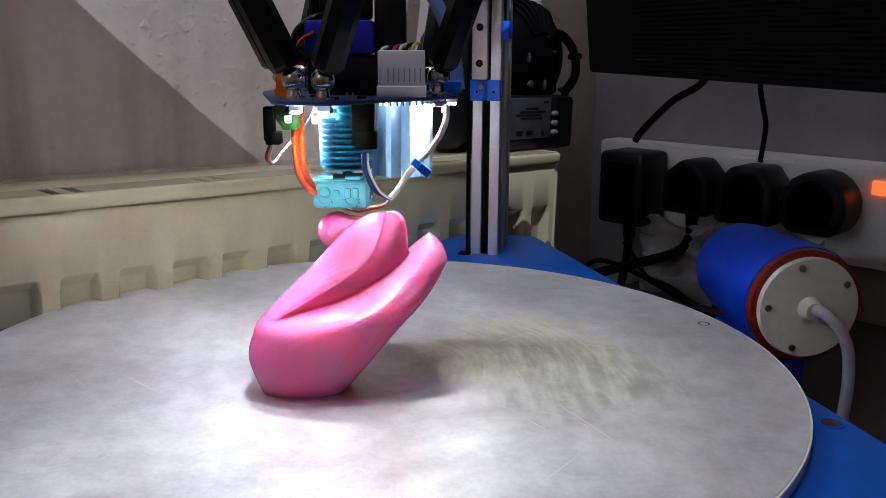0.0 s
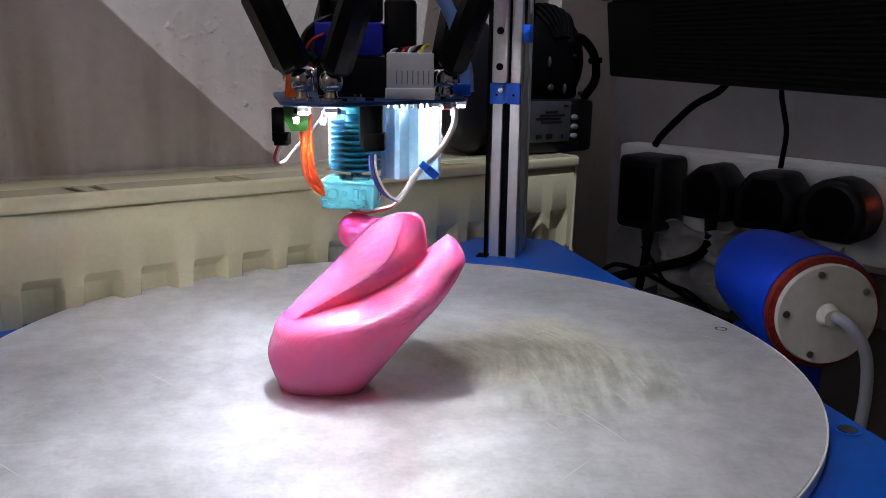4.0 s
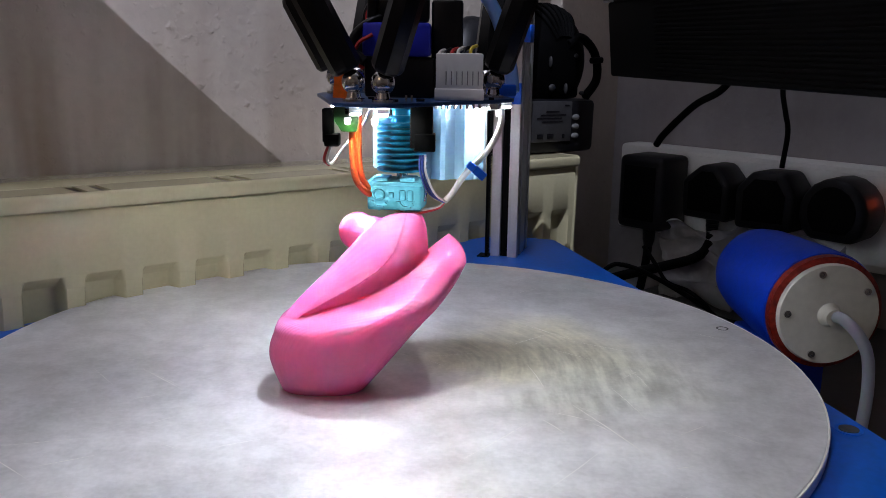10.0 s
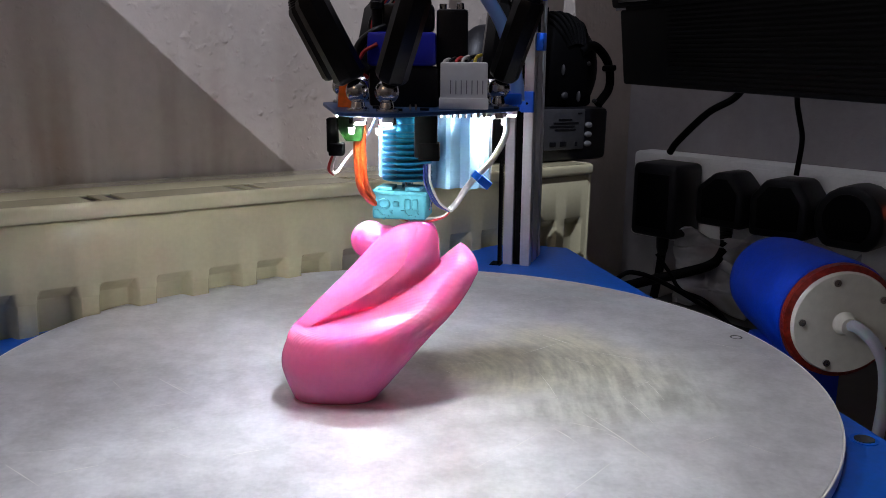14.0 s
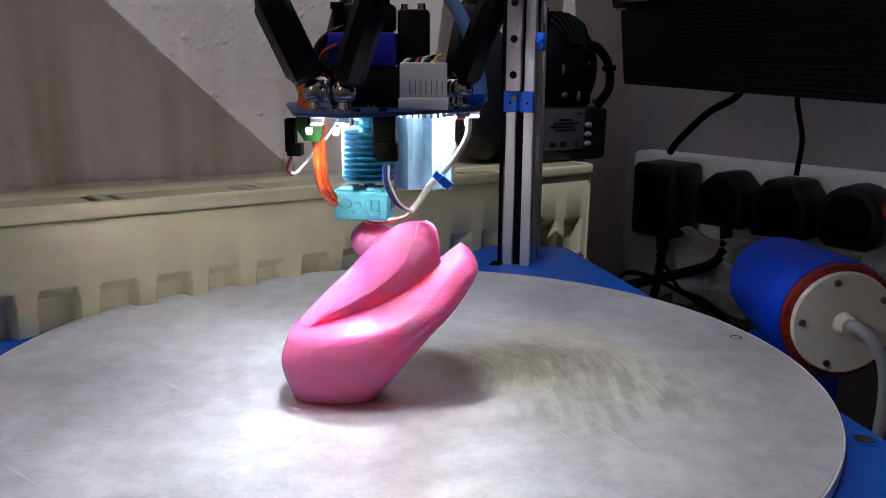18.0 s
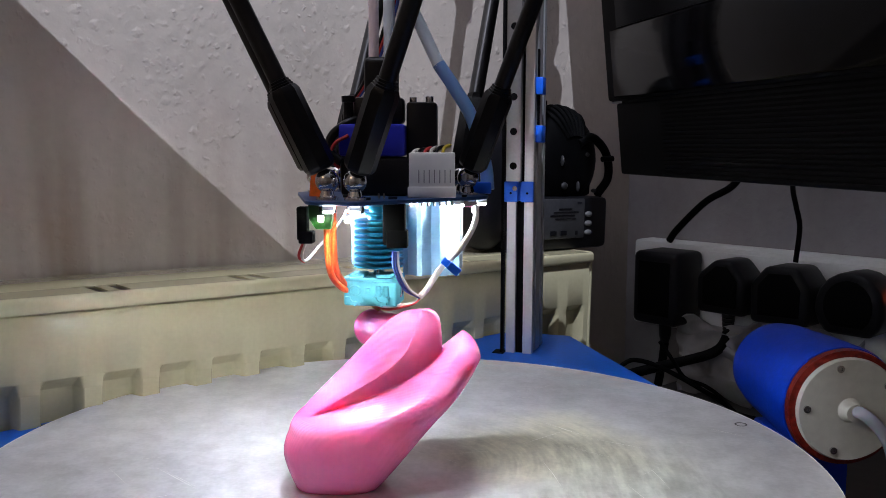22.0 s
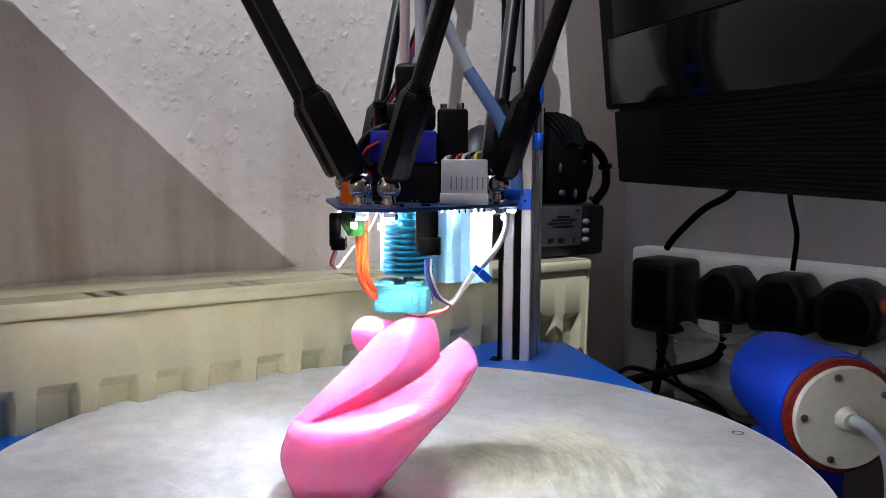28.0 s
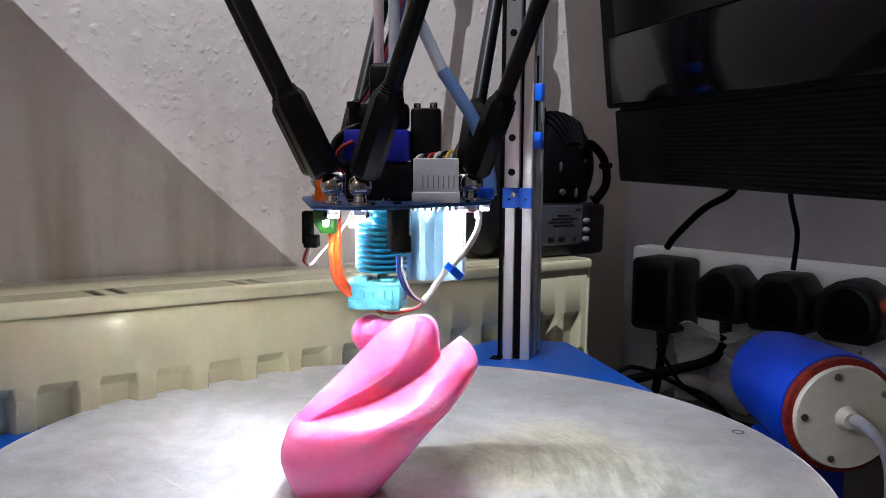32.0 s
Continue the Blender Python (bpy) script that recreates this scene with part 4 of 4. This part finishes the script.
    part("air_hose", tube([(0.0275, 0.0232, 0.0575), (0.0256, 0.0235, 0.0603), (0.018, 0.0255, 0.0763), (0.0105, 0.0275, 0.092), (0.003, 0.031, 0.115), (-0.004, 0.036, 0.145)], 0.0029, 14), M_TUBE_PALE, head, "pale hose")
    part("hose_clip", box(0.037, 0.0505, 0.0105, 0.0165, 0.0002, 0.0055, 0.0008), M_TIE, head)
    return head


def emblem(head, m):
    """Raised marks on the sock's face: two toothed half-discs below plain rounded strokes."""
    for cx in (-0.0090, 0.0028):
        pts = []
        for k in range(25):
            r = 0.0042 if (k // 2) % 2 == 0 else 0.0032
            t = math.pi + math.pi * k / 24
            pts.append((r * math.cos(t), r * math.sin(t)))
        pts += [(0.0022 * math.cos(math.pi * (2 - k / 8)), 0.0022 * math.sin(math.pi * (2 - k / 8))) for k in range(9)]
        part("raised_mark", prism(pts, -0.0004, 0.0006), M_SOCK, head, at=m @ pose(cx, -0.0110, -0.0440, 90))
    ring = [(-0.0090 + 0.0025 * math.cos(radians(40 * k)), -0.0107, -0.0414 + 0.0021 * math.sin(radians(40 * k))) for k in range(10)]
    part("raised_mark", tube(ring, 0.0005, 8), M_SOCK, head, at=m)
    part("raised_mark", box(-0.0047, -0.0022, -0.0112, -0.0104, -0.0426, -0.0402, 0.0004), M_SOCK, head, at=m)
    for x in (0.0002, 0.0036):
        part("raised_mark", box(x, x + 0.0026, -0.0112, -0.0104, -0.0437, -0.0391, 0.0005), M_SOCK, head, at=m)
    part("clip", tube([(0.0099, -0.004, -0.0378), (0.0104, -0.0038, -0.041), (0.0099, -0.003, -0.0445), (0.0104, -0.001, -0.0415), (0.0100, -0.0005, -0.0378)], 0.0005, 8), M_STEEL, head, "steel wire clip", at=m)


ARM = 0.43


def build_arm(parent):
    """One arm along z from its lower ball."""
    arm = empty("delta_arm", pose(0, 0, 0), label="black carbon arm with a thick printed end over a steel ball")
    arm.parent = parent
    part("sleeve", lathe([(0.0044, 0.0044), (0.0058, 0.0052), (0.0066, 0.0068), (0.0066, 0.0380), (0.0056, 0.0402), (0.0051, 0.0404), (0.0051, 0.0412), (0.0047, 0.0414), (0.0047, 0.0422), (0.0043, 0.0424), (0.0043, 0.0434), (0.0034, 0.0436)], 8), M_SLEEVE, arm, "thick black printed end")
    part("rod", lathe([(0.0036, 0.0430), (0.0036, ARM - 0.046)], 18), M_CARBON, arm)
    part("sleeve", lathe([(0.0035, ARM - 0.0468), (0.0063, ARM - 0.043), (0.0063, ARM - 0.0085), (0.0040, ARM - 0.0042)], 8), M_SLEEVE, arm)
    return arm


def along(a, b):
    """A pose at a whose z axis points to b."""
    q = (b - a).to_track_quat("Z", "Y")
    return Matrix.Translation(a) @ q.to_matrix().to_4x4()


def arm_pose(hx, hy, hz, a, j):
    foot = Vector((hx, hy, hz + 0.0078)) + j
    reach = polar(0.22, a) + (j - polar(JOINT_R, a)) - (Vector((hx, hy, 0)) + j)
    flat = Vector((reach.x, reach.y, 0))
    up = math.sqrt(ARM ** 2 - flat.length_squared)
    return along(foot, foot + flat + Vector((0, 0, up)))


printer = build_printer()
build_bed()
build_print()
head = build_head(printer)
arms = [build_arm(printer)]
while len(arms) < 6:
    arms.append(copy_thing(arms[0], pose(0, 0, 0)))


# ---- things round the printer ----
def build_pump():
    pump = empty("air_pump", pose(0.2605, 0.115, -0.0063, 0, 0, 3), label="blue printed air pump with a pale round lid and hose", category="air pump")
    # axis along -y, lid towards the bed
    tilt = pose(0, 0, 0, 90, 0, 0)
    prof = [(0.018, -0.104), (0.0265, -0.101), (0.0308, -0.092), (0.0330, -0.078), (0.0362, -0.02), (0.0368, 0.002), (0.0360, 0.0045), (0.0345, 0.0048)]
    part("body", lathe(prof, 64), M_PUMP, pump, at=tilt)
    part("seal", lathe([(0.0342, 0.0046), (0.0354, 0.0055), (0.0350, 0.0102), (0.0340, 0.0108), (0.03, 0.0110)], 64), M_REDRING, pump, "dark red translucent seal", at=tilt)
    lid = part("lid", lathe([(0.0312, 0.0109), (0.0316, 0.0130), (0.0306, 0.0150), (0.0005, 0.0150)], 64), M_PUTTY, pump, "off-white round lid", at=tilt)
    for k in range(5):
        a = radians(34 + 72 * k)
        part("screw", lathe([(0.0022, 0.015), (0.0022, 0.0163), (0.0010, 0.0163), (0.0008, 0.0158)], 14), M_STEEL, lid, at=pose(0.0262 * math.cos(a), 0.0262 * math.sin(a), 0))
    part("spigot", lathe([(0.0075, 0.0149), (0.006, 0.0175), (0.0052, 0.022)], 24), M_PUTTY, lid)
    part("hose", tube([(0, -0.0170, 0), (0.003, -0.026, 0.0005), (0.011, -0.031, -0.008), (0.018, -0.031, -0.022), (0.021, -0.030, -0.045), (0.0205, -0.028, -0.075)], 0.0036, 16), M_TUBE, pump, "milky hose")
    part("stand", box(-0.02, 0.02, 0.02, 0.08, -0.0836, -0.033, 0.003), M_PUMP, pump)
    return pump


def build_table():
    t = empty("table", WALL @ pose(0, 0, -0.09), label="low dark table under the printer", category="table")
    part("tabletop", box(-0.35, 0.64, -0.66, -0.005, -0.03, 0.0, 0.003), M_TABLE, t)
    for x in (-0.31, 0.60):
        for y in (-0.62, -0.05):
            part("leg", box(x - 0.02, x + 0.02, y - 0.02, y + 0.02, FLOOR_Z + 0.09, -0.0302, 0.002), M_TABLE, t)
    return t


def build_screen():
    """Wide flat screen with a ribbed speaker bar below it; x runs along its face."""
    tv = empty("television", Matrix.Translation((0.147, 0.255, 0.128)) @ pose(0, 0, 0, 0, 0, -75) @ pose(0, 0, 0, 6) @ pose(0, 0, -0.128),
               label="black flat television with a ribbed speaker bar", category="television")
    part("speaker_bar", box(0.0, 0.42, 0.004, 0.03, 0.128, 0.181, 0.002), M_BLACKMATT, tv)
    for k in range(18):
        part("rib", box(0.07, 0.418, 0.0030, 0.0042, 0.1300 + k * 0.0028, 0.1314 + k * 0.0028), M_BLACKMATT, tv)
    # upper part runs on unseen to 0.70, to block light from above
    part("bezel", box(-0.006, 0.43, 0.0, 0.035, 0.1825, 0.70, 0.003), M_BLACKMATT, tv)
    part("joint_strip", box(-0.004, 0.012, 0.003, 0.02, 0.1808, 0.1828), M_GREYPANEL, tv)
    part("joint_filler", box(0.0125, 0.419, 0.003, 0.028, 0.1805, 0.183), M_BLACKMATT, tv)
    part("lower_bezel", box(0.013, 0.43, -0.0035, 0.0005, 0.1850, 0.2330, 0.0012), M_GLOSS, tv, "glossy black lower bezel")
    part("panel", box(0.020, 0.42, -0.0010, 0.0005, 0.2345, 0.69), M_SCREEN, tv, "dark screen")
    # unseen blocks added behind the screen to stop light spilling onto the wall
    part("back_light_block", box(0.03, 0.42, 0.0345, 0.11, 0.20, 0.68, 0.006), M_BLACKMATT, tv)
    part("bar_light_block", box(0.01, 0.415, 0.0295, 0.075, 0.132, 0.179, 0.004), M_BLACKMATT, tv)
    part("wall_arm", box(0.1, 0.13, 0.109, 0.4, 0.25, 0.28, 0.003), M_BLACKMATT, tv)
    return tv


def prism_x(points, x0, x1, bevel):
    """A solid along x from an outline of (y, z)."""
    bm = loft([[(x0, y, z) for y, z in points], [(x1, y, z) for y, z in points]])
    bmesh.ops.bevel(bm, geom=[e for e in bm.edges if e.calc_face_angle(0) > 0.5], offset=bevel, segments=3, profile=0.5, affect="EDGES")
    return bm


PLUGS = (
    ("power_adapter", "tall black mains power adapter in the socket strip", [(0.0255, -0.027), (0.0255, 0.045), (-0.0255, 0.045), (-0.0255, -0.027)], 0.048, -0.008, 0.006),
    ("plug", "black moulded mains plug with a ribbed flex", [(0.024, -0.008), (0.025, 0.027), (0.006, 0.043), (-0.010, 0.043), (-0.025, 0.026), (-0.025, -0.008)], 0.040, -0.074, 0.005),
    ("plug", "wide black mains plug with sloping shoulders", [(0.027, -0.010), (0.028, 0.026), (0.014, 0.042), (-0.015, 0.043), (-0.028, 0.025), (-0.027, -0.008)], 0.042, -0.133, 0.005),
    ("plug", "round-topped black mains plug", [(0.029 * math.cos(radians(a)), 0.014 + 0.030 * math.sin(radians(a))) for a in range(-50, 231, 20)], 0.042, -0.193, 0.005),
)


def build_plugs():
    """Socket strip and its plugs on the right wall; -x points into the room."""
    m = WALL @ pose(CORNER, 0, 0)
    strip = empty("socket_strip", m, label="long white wall-mounted socket strip with a red lit switch", category="socket strip")
    part("body", box(-0.031, 0.0, -0.62, 0.052, -0.037, 0.052, 0.004), M_WHITE, strip)
    part("switch", box(-0.0355, -0.0305, -0.247, -0.2265, 0.0275, 0.0395, 0.0015), M_REDLIT, strip, "lit red rocker switch")
    part("faceplate", box(-0.0325, -0.0305, -0.262, -0.038, -0.030, 0.047, 0.001), M_WHITE, strip)
    for k, (name, label, outline, deep, y, bevel) in enumerate(PLUGS):
        p = empty(name, m @ pose(-0.0327, y, 0.002), label=label, category="plug", group="plugs in the socket strip")
        part("body", prism_x(outline, -deep, 0.0, bevel), M_BLACK, p)
        cy, cz = sum(q[0] for q in outline) / len(outline), sum(q[1] for q in outline) / len(outline)
        part("front_face", prism_x([(cy + 0.7 * (a - cy), cz + 0.74 * (b - cz)) for a, b in outline], -deep - 0.0012, -deep + 0.002, 0.0008), M_BLACKMATT, p)
        if k == 0:
            part("flex_collar", lathe([(0.004, -0.048), (0.006, -0.040), (0.0065, -0.0265)], 14), M_BLACK, p, at=pose(-0.026, 0.0, 0))
            part("flex", tube([(-0.026, 0, -0.046), (-0.027, 0.001, -0.065), (-0.03, 0.004, -0.094)], 0.0042, 10), M_BLACKMATT, p)
        elif k == 1:
            for r in range(6):
                part("flex_rib", lathe([(0.0062 - 0.0003 * r, -0.0085 - 0.004 * r), (0.0062 - 0.0003 * r, -0.0115 - 0.004 * r)], 14), M_BLACK, p, at=pose(-0.028, -0.004, 0))
            part("flex", tube([(-0.028, -0.004, -0.008), (-0.029, -0.003, -0.032), (-0.035, 0.006, -0.046), (-0.05, 0.028, -0.056), (-0.07, 0.05, -0.064), (-0.1, 0.07, -0.072)], 0.0048, 12), M_BLACKMATT, p)
    lead = mesh_object("tv_lead", tube([(-0.03, -0.075, 0.135), (-0.035, -0.062, 0.112), (-0.04, -0.037, 0.0959), (-0.042, -0.0078, 0.0673), (-0.04, 0.0027, 0.0545)], 0.0035, 10), M_BLACKMATT)
    lead.matrix_world = m
    tagged(lead, label="thick black lead hanging from the television", category="cable")
    lead = mesh_object("thin_lead", tube([(-0.03, -0.120, 0.140), (-0.042, -0.1252, 0.1138), (-0.044, -0.1303, 0.0959), (-0.046, -0.1354, 0.0776), (-0.052, -0.136, 0.0472)], 0.0023, 10), M_BLACKMATT)
    lead.matrix_world = m
    tagged(lead, label="thin black lead running down to a plug", category="cable")
    return strip


def build_cables():
    for r, pts in ((0.0021, [(0.150, 0.33, -0.060), (0.1715, 0.33, -0.0367), (0.1859, 0.33, -0.0340), (0.2105, 0.33, -0.0433), (0.2417, 0.33, -0.0609), (0.2637, 0.33, -0.0752), (0.275, 0.325, -0.0878)]),
                   (0.0018, [(0.205, 0.345, -0.020), (0.216, 0.34, -0.036), (0.2255, 0.335, -0.050), (0.2437, 0.33, -0.0570), (0.2597, 0.325, -0.0702), (0.268, 0.32, -0.088)]),
                   (0.0030, [(0.170, 0.34, -0.0868), (0.20, 0.345, -0.072), (0.235, 0.35, -0.078), (0.29, 0.33, -0.0868)])):
        ob = mesh_object("cable", tube(pts, r, 10), M_BLACKMATT)
        tagged(ob, label="loose black cable lying behind the printer", category="cable", group="loose cables")
    # crumpled pale wrapping below the sockets
    bm = bmesh.new()
    n = 26
    grid = []
    for i in range(n):
        row = []
        for k in range(n):
            u, v = i / (n - 1), k / (n - 1)
            p = Vector((u * 3.1, v * 3.1, 0.4))
            bump = noise.turbulence(p * 1.7, 3, False) * 0.02
            row.append(bm.verts.new((0.245 + 0.13 * u, 0.435 - 0.115 * u - bump, -0.0895 + 0.075 * v + 0.01 * noise.noise(p * 2.3))))
        grid.append(row)
    for i in range(n - 1):
        for k in range(n - 1):
            bm.faces.new((grid[i][k], grid[i + 1][k], grid[i + 1][k + 1], grid[i][k + 1]))
    bmesh.ops.solidify(bm, geom=bm.faces[:], thickness=0.001)
    ob = mesh_object("crumpled_wrapping", bm, M_CLOTH, 60)
    tagged(ob, label="crumpled pale plastic wrapping against the wall", category="wrapping")


def build_gear():
    """Black boxy device and a round ribbed case on the radiator."""
    m = WALL @ pose(0.0, 0.022, 0.0) @ Matrix.Rotation(radians(1.6), 4, "Y")
    amp = empty("portable_speaker", m, label="black portable speaker with a grey control panel on the radiator", category="speaker")
    part("body", box(0.405, 0.527, 0.0, 0.05, 0.0671, 0.116, 0.005), M_BLACK, amp)
    panel = part("panel", box(0.428, 0.489, -0.0022, 0.0005, 0.078, 0.1145, 0.001), M_PANEL, amp, "grey control panel")
    for x0, x1, z0, z1 in ((0.441, 0.449, 0.081, 0.0855), (0.455, 0.4635, 0.081, 0.0855), (0.476, 0.479, 0.081, 0.085)):
        part("panel_key", box(x0, x1, -0.003, -0.002, z0, z1, 0.0003), M_BLACK, panel)
    for x0, x1, z in ((0.440, 0.474, 0.0985), (0.445, 0.480, 0.1015), (0.452, 0.470, 0.1045), (0.447, 0.476, 0.0955), (0.478, 0.484, 0.110)):
        part("panel_mark", box(x0, x1, -0.0027, -0.002, z, z + 0.0014), M_BLACK, panel)
    for k in range(3):
        part("button", ball(0.005, (0.4965, -0.0005, 0.0825 + k * 0.0086), (1.0, 0.5, 0.55), 16, 10), M_BUTTON, amp, "oval pale button")
    case = empty("ribbed_case", m, label="round black ribbed case on the speaker", category="case")
    part("shell", ball(0.05, (0.480, 0.03, 0.150), (1.05, 0.55, 0.98), 32, 20), M_BLACKMATT, case)
    part("shell_foot", box(0.44, 0.515, 0.012, 0.048, 0.1162, 0.14, 0.004), M_BLACKMATT, case)
    for k in range(7):
        a0 = radians(62 + 9 * k)
        r = 0.0515
        line = []
        for s in range(7):
            b = radians(-64 + 20 * s)
            line.append((0.480 + 1.05 * r * math.cos(a0) * math.cos(b), 0.03 + 0.55 * r * math.sin(b), 0.150 + 0.98 * r * math.sin(a0) * math.cos(b)))
        part("rib", tube(line, 0.0018, 8), M_BLACKMATT, case)
    part("handle", tube([(0.515, 0.0045, 0.118), (0.530, 0.004, 0.135), (0.526, 0.005, 0.158), (0.505, 0.006, 0.172), (0.485, 0.005, 0.165)], 0.0042, 10), M_BLACKMATT, case)
    part("rivet", ball(0.0020, (0.4962, 0.0030, 0.1555)), M_TABGREY, case)
    part("peg", tube([(0.517, 0.002, 0.1515), (0.5285, -0.002, 0.1525)], 0.0028, 10), M_BLACKMATT, case)
    for x, z, w, h in ((0.4655, 0.1262, 0.0042, 0.0035), (0.4850, 0.1255, 0.0016, 0.005), (0.5085, 0.1215, 0.0030, 0.002), (0.4610, 0.149, 0.0013, 0.005)):
        part("pale_tab", ball(1.0, (x, 0.004 if z < 0.135 else 0.0035, z), (w, 0.0022, h), 14, 8), M_TABGREY, case)
    part("cap", box(0.438, 0.452, 0.015, 0.03, 0.1925, 0.204, 0.002), M_BLACKMATT, case)
    bag = empty("black_bag", m, label="soft shiny black bag on the radiator", category="bag")
    part("body", ball(0.05, (0.385, 0.028, 0.1265), (0.72, 0.52, 1.17), 28, 18), M_BLACK, bag)
    return amp


build_table()
build_pump()
build_screen()
build_plugs()
build_cables()
build_gear()


# ---- what moves ----
def motions():
    rows = [(t, Matrix.Translation((x / 1000, y / 1000, z / 1000))) for t, x, y, z in HEAD]
    walk(head, rows)
    for arm, (a, j) in zip(arms, joints()):
        walk(arm, [(t, arm_pose(x / 1000, y / 1000, z / 1000, a, j)) for t, x, y, z in HEAD])


motions()
